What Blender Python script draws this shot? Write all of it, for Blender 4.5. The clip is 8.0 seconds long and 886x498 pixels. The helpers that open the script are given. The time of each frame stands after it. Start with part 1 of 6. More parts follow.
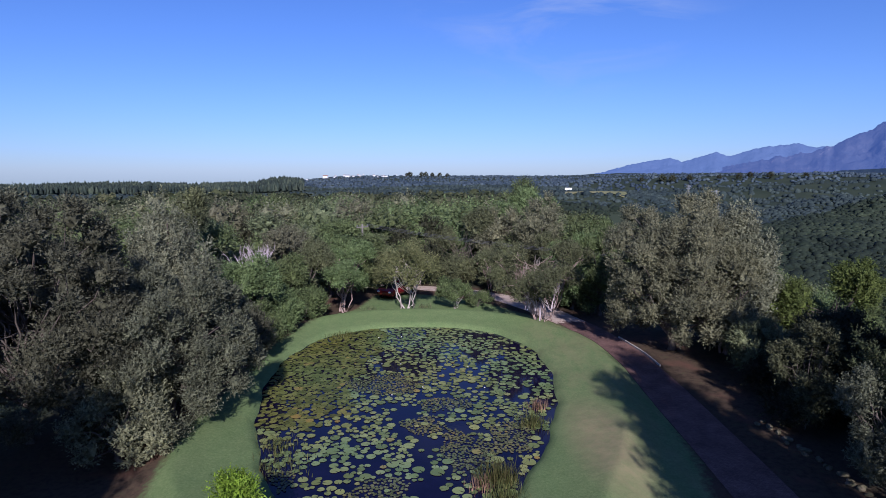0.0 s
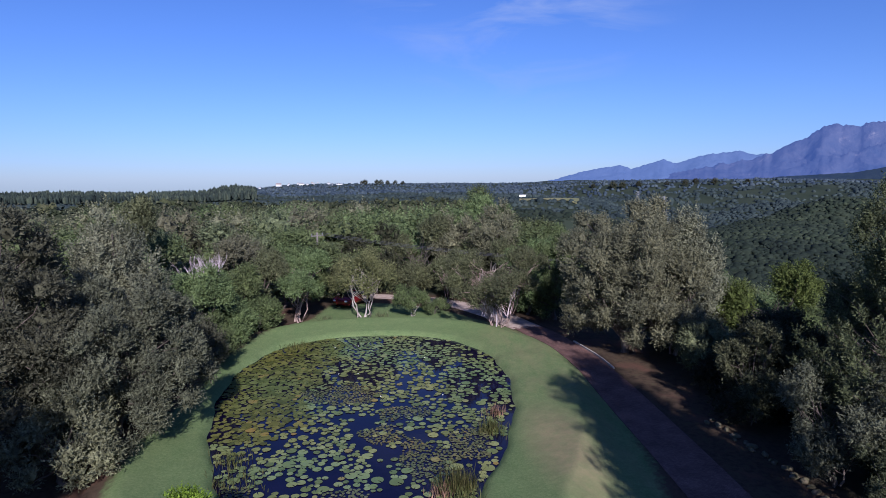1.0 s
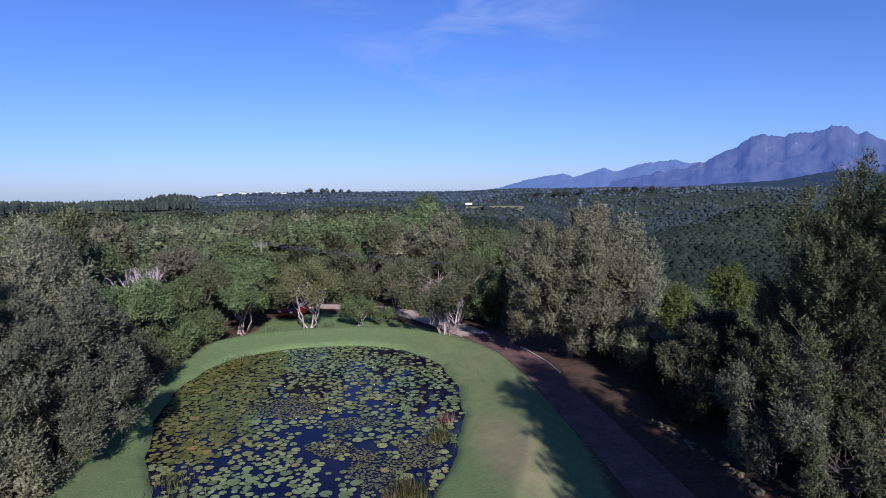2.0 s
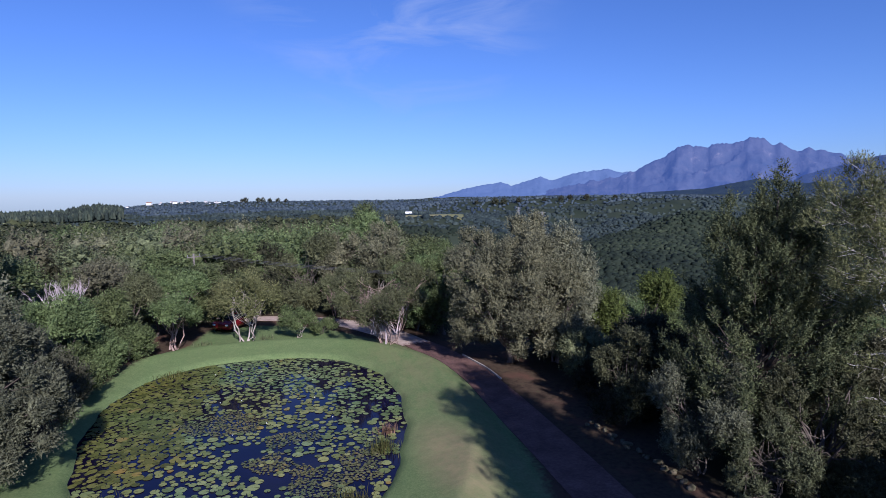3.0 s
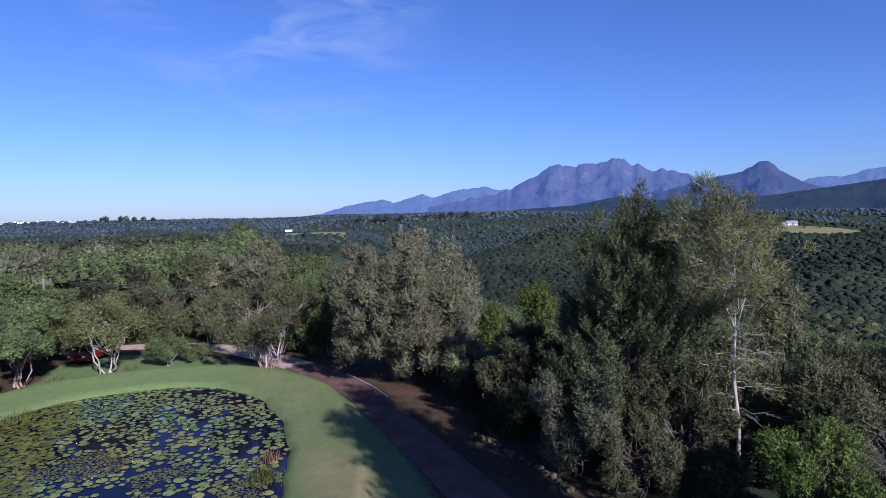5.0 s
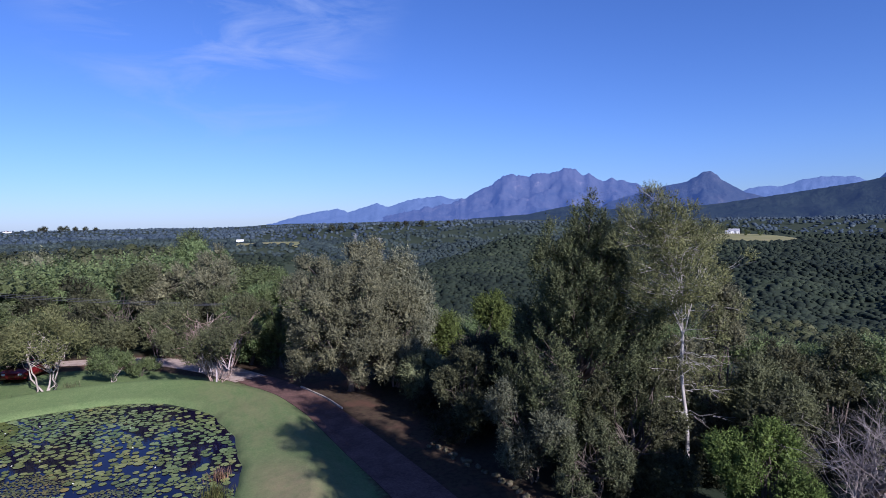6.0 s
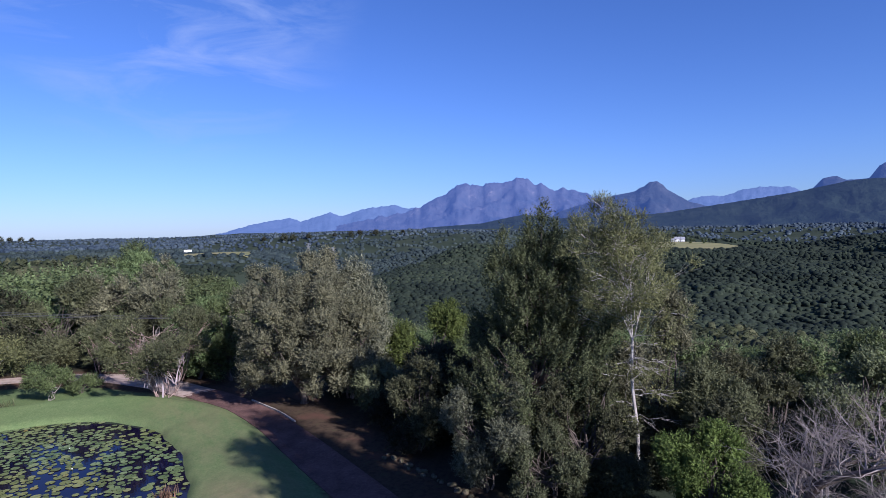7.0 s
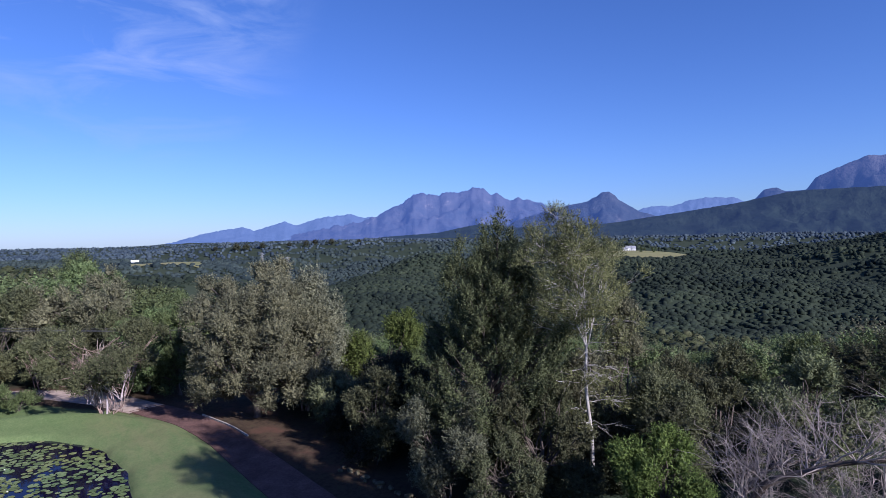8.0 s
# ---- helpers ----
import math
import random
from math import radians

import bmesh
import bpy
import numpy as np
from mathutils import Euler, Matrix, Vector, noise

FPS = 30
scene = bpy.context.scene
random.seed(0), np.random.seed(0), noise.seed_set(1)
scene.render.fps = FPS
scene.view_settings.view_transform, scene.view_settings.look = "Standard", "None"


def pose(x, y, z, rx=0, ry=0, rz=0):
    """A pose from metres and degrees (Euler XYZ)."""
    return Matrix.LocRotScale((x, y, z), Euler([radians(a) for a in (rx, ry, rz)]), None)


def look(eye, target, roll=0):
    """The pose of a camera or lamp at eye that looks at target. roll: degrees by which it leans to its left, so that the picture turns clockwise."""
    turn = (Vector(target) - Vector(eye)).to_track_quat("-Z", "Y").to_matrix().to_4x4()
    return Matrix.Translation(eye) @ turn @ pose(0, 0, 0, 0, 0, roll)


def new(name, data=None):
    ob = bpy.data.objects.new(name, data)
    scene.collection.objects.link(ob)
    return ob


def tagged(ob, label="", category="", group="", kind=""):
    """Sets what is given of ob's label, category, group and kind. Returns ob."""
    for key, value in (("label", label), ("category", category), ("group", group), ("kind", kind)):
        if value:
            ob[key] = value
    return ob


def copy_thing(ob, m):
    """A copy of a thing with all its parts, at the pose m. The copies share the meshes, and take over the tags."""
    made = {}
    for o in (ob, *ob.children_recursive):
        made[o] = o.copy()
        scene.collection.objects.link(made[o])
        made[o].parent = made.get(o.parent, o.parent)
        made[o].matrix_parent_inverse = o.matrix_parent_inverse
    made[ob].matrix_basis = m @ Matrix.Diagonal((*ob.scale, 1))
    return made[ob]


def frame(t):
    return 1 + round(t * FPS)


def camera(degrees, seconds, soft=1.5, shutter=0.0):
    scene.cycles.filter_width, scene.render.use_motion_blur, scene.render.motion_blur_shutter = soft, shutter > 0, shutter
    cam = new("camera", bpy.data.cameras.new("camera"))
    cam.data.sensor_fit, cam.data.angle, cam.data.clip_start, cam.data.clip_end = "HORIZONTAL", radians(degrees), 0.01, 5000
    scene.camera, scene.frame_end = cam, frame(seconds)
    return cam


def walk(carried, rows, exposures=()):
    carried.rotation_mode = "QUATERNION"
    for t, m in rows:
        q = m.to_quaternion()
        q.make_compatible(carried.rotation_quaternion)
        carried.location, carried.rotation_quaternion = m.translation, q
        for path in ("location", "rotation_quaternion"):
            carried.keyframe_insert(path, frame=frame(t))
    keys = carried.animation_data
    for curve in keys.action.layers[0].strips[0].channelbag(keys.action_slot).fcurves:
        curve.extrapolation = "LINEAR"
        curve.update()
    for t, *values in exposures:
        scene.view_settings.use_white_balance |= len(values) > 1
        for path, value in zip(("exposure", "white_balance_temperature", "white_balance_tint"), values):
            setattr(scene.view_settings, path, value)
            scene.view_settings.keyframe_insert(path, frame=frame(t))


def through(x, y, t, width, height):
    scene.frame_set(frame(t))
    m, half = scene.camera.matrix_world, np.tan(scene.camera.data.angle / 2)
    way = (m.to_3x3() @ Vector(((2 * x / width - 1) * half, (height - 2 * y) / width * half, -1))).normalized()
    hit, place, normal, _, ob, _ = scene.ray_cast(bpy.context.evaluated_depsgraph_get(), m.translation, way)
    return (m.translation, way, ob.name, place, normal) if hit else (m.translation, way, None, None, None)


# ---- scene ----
cam = camera(72.87, 8.0, soft=0.9)
EYE = (0.0, 0.0, 12.0)
PATH = [
    (0.0, 0.0, -7.4, 0.0), (0.5, -2.075, -7.058, 0.088), (1.0, -4.23, -6.691, 0.236),
    (2.5, -12.126, -5.533, 0.43), (3.0, -15.034, -5.148, 0.518), (3.5, -17.935, -4.795, 0.562),
    (4.0, -20.779, -4.445, 0.58), (4.5, -23.677, -4.037, 0.662), (6.0, -30.474, -2.827, 0.869),
    (6.5, -32.65, -2.417, 0.937), (7.0, -34.826, -2.024, 1.0), (7.5, -37.039, -1.635, 1.018),
    (8.0, -38.969, -1.207, 1.02)]
walk(cam, [(t, pose(*EYE, 90 + pitch, roll, yaw)) for t, yaw, pitch, roll in PATH],
     exposures=[(0.0, 0.37, 5350, 22), (4.0, 0.44, 5350, 22), (8.0, 0.57, 5350, 22)])

# ---- world and sun ----
SUN_AZ, SUN_EL = 174.0, 29.0          # degrees clockwise from +Y, and above the horizon
world = bpy.data.worlds.new("world")
scene.world = world
world.use_nodes = True
wn, wl = world.node_tree.nodes, world.node_tree.links
wn.clear()
w_out = wn.new("ShaderNodeOutputWorld")
w_bg = wn.new("ShaderNodeBackground")
w_bg.inputs["Strength"].default_value = 0.066
w_sky = wn.new("ShaderNodeTexSky")
w_sky.sky_type = "NISHITA"
w_sky.sun_disc = False
w_sky.sun_elevation = radians(SUN_EL)
w_sky.sun_rotation = radians(SUN_AZ)
w_sky.altitude = 200.0
w_sky.air_density = 1.0
w_sky.dust_density = 0.15
w_sky.ozone_density = 1.6
# thin high cloud wisps in the north, stretched along the wind
w_co = wn.new("ShaderNodeTexCoord")
w_map = wn.new("ShaderNodeMapping")
w_map.inputs["Scale"].default_value = (1.0, 1.6, 3.2)
w_map.inputs["Rotation"].default_value = (0.0, 0.5, 0.3)
w_noise = wn.new("ShaderNodeTexNoise")
w_noise.inputs["Scale"].default_value = 5.0
w_noise.inputs["Detail"].default_value = 10.0
w_noise.inputs["Roughness"].default_value = 0.6
w_noise.inputs["Distortion"].default_value = 0.8
w_ramp = wn.new("ShaderNodeMapRange")
w_ramp.inputs["From Min"].default_value, w_ramp.inputs["From Max"].default_value = 0.44, 0.80
w_ramp.inputs["To Max"].default_value = 0.75
w_dot = wn.new("ShaderNodeVectorMath")
w_dot.operation = "DOT_PRODUCT"
w_dot.inputs[1].default_value = (math.sin(radians(11)) * math.cos(radians(21)), math.cos(radians(11)) * math.cos(radians(21)), math.sin(radians(21)))
w_area = wn.new("ShaderNodeMapRange")
w_area.interpolation_type = "SMOOTHSTEP"
w_area.inputs["From Min"].default_value, w_area.inputs["From Max"].default_value = math.cos(radians(17)), math.cos(radians(5))
w_mul = wn.new("ShaderNodeMath")
w_mul.operation = "MULTIPLY"
w_mix = wn.new("ShaderNodeMixRGB")
w_mix.inputs["Color2"].default_value = (7.5, 7.0, 6.4, 1)
wl.new(w_co.outputs["Generated"], w_map.inputs["Vector"])
wl.new(w_co.outputs["Generated"], w_dot.inputs[0])
wl.new(w_dot.outputs["Value"], w_area.inputs["Value"])
wl.new(w_map.outputs["Vector"], w_noise.inputs["Vector"])
wl.new(w_noise.outputs["Fac"], w_ramp.inputs["Value"])
wl.new(w_ramp.outputs["Result"], w_mul.inputs[0])
wl.new(w_area.outputs["Result"], w_mul.inputs[1])
wl.new(w_mul.outputs["Value"], w_mix.inputs["Fac"])
wl.new(w_sky.outputs["Color"], w_mix.inputs["Color1"])
w_tint = wn.new("ShaderNodeMixRGB")
w_tint.blend_type = "MULTIPLY"
w_tint.inputs["Fac"].default_value = 1.0
w_up = wn.new("ShaderNodeSeparateXYZ")
w_low = wn.new("ShaderNodeMapRange")
w_low.interpolation_type = "SMOOTHSTEP"
w_low.inputs["From Min"].default_value, w_low.inputs["From Max"].default_value = -0.02, 0.13
w_haze = wn.new("ShaderNodeMixRGB")                 # lilac haze low over the land, clear blue above
w_haze.inputs["Color1"].default_value, w_haze.inputs["Color2"].default_value = (0.56, 0.725, 1.16, 1), (0.62, 0.80, 1.24, 1)
wl.new(w_co.outputs["Generated"], w_up.inputs["Vector"])
wl.new(w_up.outputs["Z"], w_low.inputs["Value"])
wl.new(w_low.outputs["Result"], w_haze.inputs["Fac"])
wl.new(w_haze.outputs["Color"], w_tint.inputs["Color2"])
wl.new(w_mix.outputs["Color"], w_tint.inputs["Color1"])
wl.new(w_tint.outputs["Color"], w_bg.inputs["Color"])
wl.new(w_bg.outputs["Background"], w_out.inputs["Surface"])

sun_data = bpy.data.lights.new("sun", "SUN")
sun_data.energy = 5.0
sun_data.angle = radians(0.55)
sun_data.color = (1.0, 0.90, 0.76)
sun = new("sun", sun_data)
TO_SUN = Vector((math.sin(radians(SUN_AZ)) * math.cos(radians(SUN_EL)),
                 math.cos(radians(SUN_AZ)) * math.cos(radians(SUN_EL)), math.sin(radians(SUN_EL))))
sun.matrix_world = look(TO_SUN * 300, (0, 0, 0))


# ---- materials ----
def material(name, rough=0.7, spec=0.3):
    m = bpy.data.materials.new(name)
    m.use_nodes = True
    b = m.node_tree.nodes["Principled BSDF"]
    b.inputs["Roughness"].default_value = rough
    b.inputs["Specular IOR Level"].default_value = spec
    return m, m.node_tree.nodes, m.node_tree.links, b


def noise_ramp(m, scale, stops, detail=6.0, rough=0.6, coords="Object", stretch=None):
    """A noise texture through a colour ramp; returns the colour output."""
    n, l = m.node_tree.nodes, m.node_tree.links
    tc = n.new("ShaderNodeTexCoord")
    tx = n.new("ShaderNodeTexNoise")
    tx.inputs["Scale"].default_value = scale
    tx.inputs["Detail"].default_value = detail
    tx.inputs["Roughness"].default_value = rough
    vec = tc.outputs[coords]
    if stretch:
        mp = n.new("ShaderNodeMapping")
        mp.inputs["Scale"].default_value = stretch
        l.new(vec, mp.inputs["Vector"])
        vec = mp.outputs["Vector"]
    l.new(vec, tx.inputs["Vector"])
    r = n.new("ShaderNodeValToRGB")
    while len(r.color_ramp.elements) < len(stops):
        r.color_ramp.elements.new(0.5)
    for e, (p, c) in zip(r.color_ramp.elements, stops):
        e.position, e.color = p, (*c, 1)
    l.new(tx.outputs["Fac"], r.inputs["Fac"])
    return r.outputs["Color"], tx.outputs["Fac"]


def bump(m, fac, strength, distance):
    n, l = m.node_tree.nodes, m.node_tree.links
    b = n.new("ShaderNodeBump")
    b.inputs["Strength"].default_value = strength
    b.inputs["Distance"].default_value = distance
    l.new(fac, b.inputs["Height"])
    l.new(b.outputs["Normal"], n["Principled BSDF"].inputs["Normal"])


def mixed(m, fac, a, b, mode="MIX"):
    n, l = m.node_tree.nodes, m.node_tree.links
    x = n.new("ShaderNodeMixRGB")
    x.blend_type = mode
    for socket, value in ((x.inputs["Fac"], fac), (x.inputs["Color1"], a), (x.inputs["Color2"], b)):
        if isinstance(value, (int, float)):
            socket.default_value = value
        elif isinstance(value, tuple):
            socket.default_value = (*value, 1)
        else:
            l.new(value, socket)
    return x.outputs["Color"]


def leaf_material(name, dark, mid, light, rough=0.7, through=0.3, spec=0.16, grain=4.2):
    """Foliage: every leaf has its own tint, every tree a slight shift, and light passes through."""
    m, n, l, b = material(name, rough, spec)
    geo = n.new("ShaderNodeNewGeometry")
    r = n.new("ShaderNodeValToRGB")
    r.color_ramp.elements.new(0.5)
    dark, light = (tuple(0.5 * a + 0.5 * b_ for a, b_ in zip(c, mid)) for c in (dark, light))
    for e, (p, c) in zip(r.color_ramp.elements, ((0.0, dark), (0.55, mid), (1.0, light))):
        e.position, e.color = p, (*c, 1)
    l.new(geo.outputs["Random Per Island"], r.inputs["Fac"])
    info = n.new("ShaderNodeObjectInfo")
    hsv = n.new("ShaderNodeHueSaturation")
    mr = n.new("ShaderNodeMapRange")
    mr.inputs["To Min"].default_value, mr.inputs["To Max"].default_value = 0.74, 1.22
    l.new(info.outputs["Random"], mr.inputs["Value"])
    l.new(mr.outputs["Result"], hsv.inputs["Value"])
    mh = n.new("ShaderNodeMapRange")
    mh.inputs["To Min"].default_value, mh.inputs["To Max"].default_value = 0.485, 0.515
    l.new(info.outputs["Random"], mh.inputs["Value"])
    l.new(mh.outputs["Result"], hsv.inputs["Hue"])
    # broad growth patches, also putting lit tops and dark clefts into the colour
    c2, _ = noise_ramp(m, 0.55, [(0.3, (0.64, 0.66, 0.64)), (0.7, (1.28, 1.26, 1.14))], detail=3)
    # finer noise paints single leaves and the dark shaded gaps between them
    c3, _ = noise_ramp(m, grain, [(0.36, (0.56, 0.56, 0.56)), (0.5, (1.0, 1.0, 1.0)), (0.64, (1.42, 1.42, 1.36))], detail=2.5, rough=0.6)
    col = mixed(m, 1.0, mixed(m, 1.0, r.outputs["Color"], c2, "MULTIPLY"), c3, "MULTIPLY")
    l.new(col, hsv.inputs["Color"])
    l.new(hsv.outputs["Color"], b.inputs["Base Color"])
    tr = n.new("ShaderNodeBsdfTranslucent")
    l.new(hsv.outputs["Color"], tr.inputs["Color"])
    mix = n.new("ShaderNodeMixShader")
    mix.inputs["Fac"].default_value = through
    l.new(b.outputs["BSDF"], mix.inputs[1])
    l.new(tr.outputs["BSDF"], mix.inputs[2])
    l.new(mix.outputs["Shader"], n["Material Output"].inputs["Surface"])
    return m


def bark_material(name, a, b_, scale=3.0):
    m, n, l, b = material(name, 0.85, 0.2)
    c, f = noise_ramp(m, scale, [(0.35, a), (0.65, b_)], stretch=(1, 1, 0.25))
    l.new(c, b.inputs["Base Color"])
    bump(m, f, 0.5, 0.03)
    return m


LEAF_OLIVE = leaf_material("leaf_grey_olive", (0.119, 0.116, 0.072), (0.170, 0.166, 0.107), (0.222, 0.216, 0.147))
LEAF_GREEN = leaf_material("leaf_green", (0.086, 0.114, 0.047), (0.130, 0.165, 0.071), (0.184, 0.224, 0.106))
# brownish olive, darkened to put in the partial shade on the left-hand trees
LEAF_BROWN = leaf_material("leaf_brownish_olive", (0.078, 0.080, 0.054), (0.116, 0.119, 0.082), (0.162, 0.163, 0.117))
LEAF_MIXED = leaf_material("leaf_mid_green", (0.101, 0.113, 0.057), (0.147, 0.163, 0.088), (0.203, 0.217, 0.125))
# base tone lowered so the undergrowth carries some shade in its colour
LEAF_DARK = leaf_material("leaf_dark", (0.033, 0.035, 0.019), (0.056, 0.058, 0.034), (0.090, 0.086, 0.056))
LEAF_YELLOW = leaf_material("leaf_yellow_green", (0.145, 0.16, 0.07), (0.20, 0.215, 0.10), (0.27, 0.28, 0.145), through=0.35)
LEAF_DUSK = leaf_material("leaf_dusky_green", (0.060, 0.065, 0.035), (0.098, 0.103, 0.058), (0.155, 0.157, 0.094))
LEAF_SILVER = leaf_material("leaf_silver_olive", (0.143, 0.149, 0.101), (0.204, 0.209, 0.145), (0.275, 0.275, 0.198))
LEAF_PLUME = leaf_material("leaf_evergreen_plume", (0.053, 0.066, 0.032), (0.102, 0.120, 0.059), (0.194, 0.210, 0.120))
LEAF_LIME = leaf_material("leaf_lime", (0.11, 0.19, 0.02), (0.20, 0.32, 0.03), (0.32, 0.44, 0.06), through=0.3)
LEAF_FRESH = leaf_material("leaf_fresh_green", (0.076, 0.106, 0.030), (0.124, 0.171, 0.046), (0.187, 0.238, 0.075), through=0.3)
LEAF_REED = leaf_material("leaf_reed", (0.045, 0.055, 0.018), (0.09, 0.10, 0.032), (0.19, 0.15, 0.07), through=0.2)
LEAF_RED = leaf_material("leaf_red_reed", (0.10, 0.06, 0.045), (0.19, 0.105, 0.08), (0.28, 0.18, 0.13), through=0.2)
BARK_GREY = bark_material("bark_grey", (0.07, 0.055, 0.045), (0.16, 0.13, 0.11))
BARK_PALE = bark_material("bark_pale", (0.24, 0.20, 0.17), (0.50, 0.44, 0.39))
BARK_WHITE = bark_material("bark_white", (0.30, 0.27, 0.245), (0.60, 0.56, 0.52))
BARK_PINK = bark_material("bark_pinkish", (0.20, 0.13, 0.11), (0.42, 0.32, 0.28))
BARK_SHOOT = bark_material("bark_pale_shoots", (0.34, 0.28, 0.29), (0.56, 0.48, 0.49))
BARK_DEAD = bark_material("bark_dead", (0.23, 0.19, 0.175), (0.42, 0.37, 0.34))


# ---- mesh helpers ----
def np_mesh(name, V, F, mat, smooth=False):
    """A mesh from arrays of vertices and of triangles or quads."""
    V, F = np.asarray(V, dtype=np.float32), np.asarray(F, dtype=np.int32)
    me = bpy.data.meshes.new(name)
    me.vertices.add(len(V))
    me.vertices.foreach_set("co", V.ravel())
    k = F.shape[1]
    me.loops.add(F.size)
    me.loops.foreach_set("vertex_index", F.ravel())
    me.polygons.add(len(F))
    me.polygons.foreach_set("loop_start", np.arange(0, F.size, k, dtype=np.int32))
    me.polygons.foreach_set("use_smooth", np.full(len(F), smooth, dtype=bool))
    me.materials.append(mat)
    me.update(calc_edges=True)
    return me


def mesh_part(name, me, parent=None, label=""):
    ob = new(name, me)
    ob.parent = parent
    if label:
        ob["label"] = label
    return ob


def part(name, bm, mat, parent=None, label="", smooth=False):
    me = bpy.data.meshes.new(name)
    bm.to_mesh(me)
    bm.free()
    me.materials.append(mat)
    for p in me.polygons:
        p.use_smooth = smooth
    return mesh_part(name, me, parent, label)


def thing(name, at, label, category, group="", kind="", turn=0.0, scale=1.0):
    e = new(name)
    e.empty_display_size = 0.3
    e.matrix_basis = pose(*at, 0, 0, turn) @ Matrix.Scale(scale, 4)
    return tagged(e, label, category, group, kind)


def merge(pieces):
    """Join (V, F) pairs with the same face size."""
    vs, fs, k = [], [], 0
    for V, F in pieces:
        vs.append(V)
        fs.append(np.asarray(F) + k)
        k += len(V)
    return np.concatenate(vs), np.concatenate(fs)


def tube(points, radii, sides=6):
    """A tapered tube along points, as quads."""
    P = np.asarray(points, dtype=float)
    D = np.gradient(P, axis=0)
    D /= np.linalg.norm(D, axis=1)[:, None] + 1e-9
    ref = np.where(np.abs(D[:, 2:3]) > 0.9, np.array([[1.0, 0, 0]]), np.array([[0, 0, 1.0]]))
    A = np.cross(D, ref)
    A /= np.linalg.norm(A, axis=1)[:, None] + 1e-9
    B = np.cross(D, A)
    a = np.linspace(0, 2 * np.pi, sides, endpoint=False)
    V = (P[:, None, :] + np.asarray(radii)[:, None, None] *
         (np.cos(a)[None, :, None] * A[:, None, :] + np.sin(a)[None, :, None] * B[:, None, :])).reshape(-1, 3)
    i = np.arange(len(P) - 1)[:, None] * sides
    j = np.arange(sides)[None, :]
    j2 = (j + 1) % sides
    F = np.stack([i + j, i + j2, i + sides + j2, i + sides + j], -1).reshape(-1, 4)
    return V, F


def wavy(p0, p1, n, amount, rng):
    """Points from p0 to p1 with a wandering line between."""
    t = np.linspace(0, 1, n)[:, None]
    P = np.asarray(p0) * (1 - t) + np.asarray(p1) * t
    w = rng.normal(0, amount, (n, 3))
    w[0] = w[-1] = 0
    return P + w


def ico(sub):
    bm = bmesh.new()
    bmesh.ops.create_icosphere(bm, subdivisions=sub, radius=1)
    V = np.array([v.co[:] for v in bm.verts])
    F = np.array([[v.index for v in f.verts] for f in bm.faces])
    bm.free()
    return V, F


ICO1, ICO2 = ico(1), ico(2)


def leaves(pos, out, size, rng, per=6, spread=1.6, droop=0.0, slim=0.5):
    """Sprigs: at each position a handful of pointed leaves fanned about the outward way."""
    n = len(pos)
    size = np.broadcast_to(np.asarray(size, dtype=float), (n,))
    C = np.repeat(pos, per, 0)
    S = np.repeat(size, per)
    N = np.repeat(out, per, 0) + rng.normal(0, 0.33, (n * per, 3)) + np.array([0, 0, 0.12])
    N /= np.linalg.norm(N, axis=1)[:, None] + 1e-9
    C = C + rng.normal(0, 1, C.shape) * (S * spread * 0.45)[:, None]
    R = rng.normal(0, 1, C.shape) + np.array([0, 0, 0.5 - droop])
    W = np.cross(N, R)
    W /= np.linalg.norm(W, axis=1)[:, None] + 1e-9
    O = np.cross(W, N)
    L = (S * rng.uniform(0.7, 1.3, len(S)))[:, None]
    a, tip = C - O * L * 0.4, C + O * L * 0.6
    V = np.stack([a - W * L * slim * 0.5, a + W * L * slim * 0.5, tip], 1).reshape(-1, 3)
    F = np.arange(len(C) * 3).reshape(-1, 3)
    return V, F


def lobes_on(crown, n, rng, size=(0.28, 0.5), low=-0.55, taper=0.0):
    """Clump centres and radii for a crown (centre, radii): large crowns are several upright masses with clefts between, each with clumps all over it."""
    c, r = np.asarray(crown[0], float), np.asarray(crown[1], float)
    m = int(np.clip(n // 8, 1, 11)) if n >= 24 else 1
    masses = [(c, r)]
    if m > 2:
        masses = []
        for i in range(m):
            z = 0.78 - 1.62 * i / (m - 1) + rng.uniform(-0.1, 0.1)
            a = i * 2.39996 + rng.uniform(-0.4, 0.4)
            q = math.sqrt(max(0.08 if z > 0 else 0.62, 1 - z * z)) * rng.uniform(0.56, 0.72) * (1 - taper * (z + 1) / 2)
            w = rng.uniform(0.36, 0.5) * (1 - 0.5 * taper * (z + 1) / 2)
            masses.append((c + np.array([q * math.cos(a), q * math.sin(a), z * 0.66]) * r, r * np.array([w, w, rng.uniform(0.36, 0.5)])))
    L = []
    for mc, mr in masses:
        k_n = max(3, n // len(masses))
        for i in range(k_n):
            z = 1 - (i + 0.5) / k_n * (1 - low)
            a = i * 2.39996 + rng.uniform(-0.5, 0.5)
            k = rng.uniform(0.66, 1.06)
            q = math.sqrt(max(0, 1 - z * z)) if z > 0 else math.sqrt(max(0, 1 - abs(z) ** 4))
            d = np.array([q * math.cos(a), q * math.sin(a), z])
            thin = 1 - (taper * (z + 1) / 2 if m <= 2 else 0)
            rad = rng.uniform(*size) * min(mr) * (0.35 + 0.65 * thin) * (1.0 if m <= 2 else 1.45)
            p = mc + d * mr * k * np.array([thin, thin, 1]) - d * rad * 0.45
            if p[2] - rad * 0.6 > c[2] - r[2]:
                L.append((p, rad))
    return L


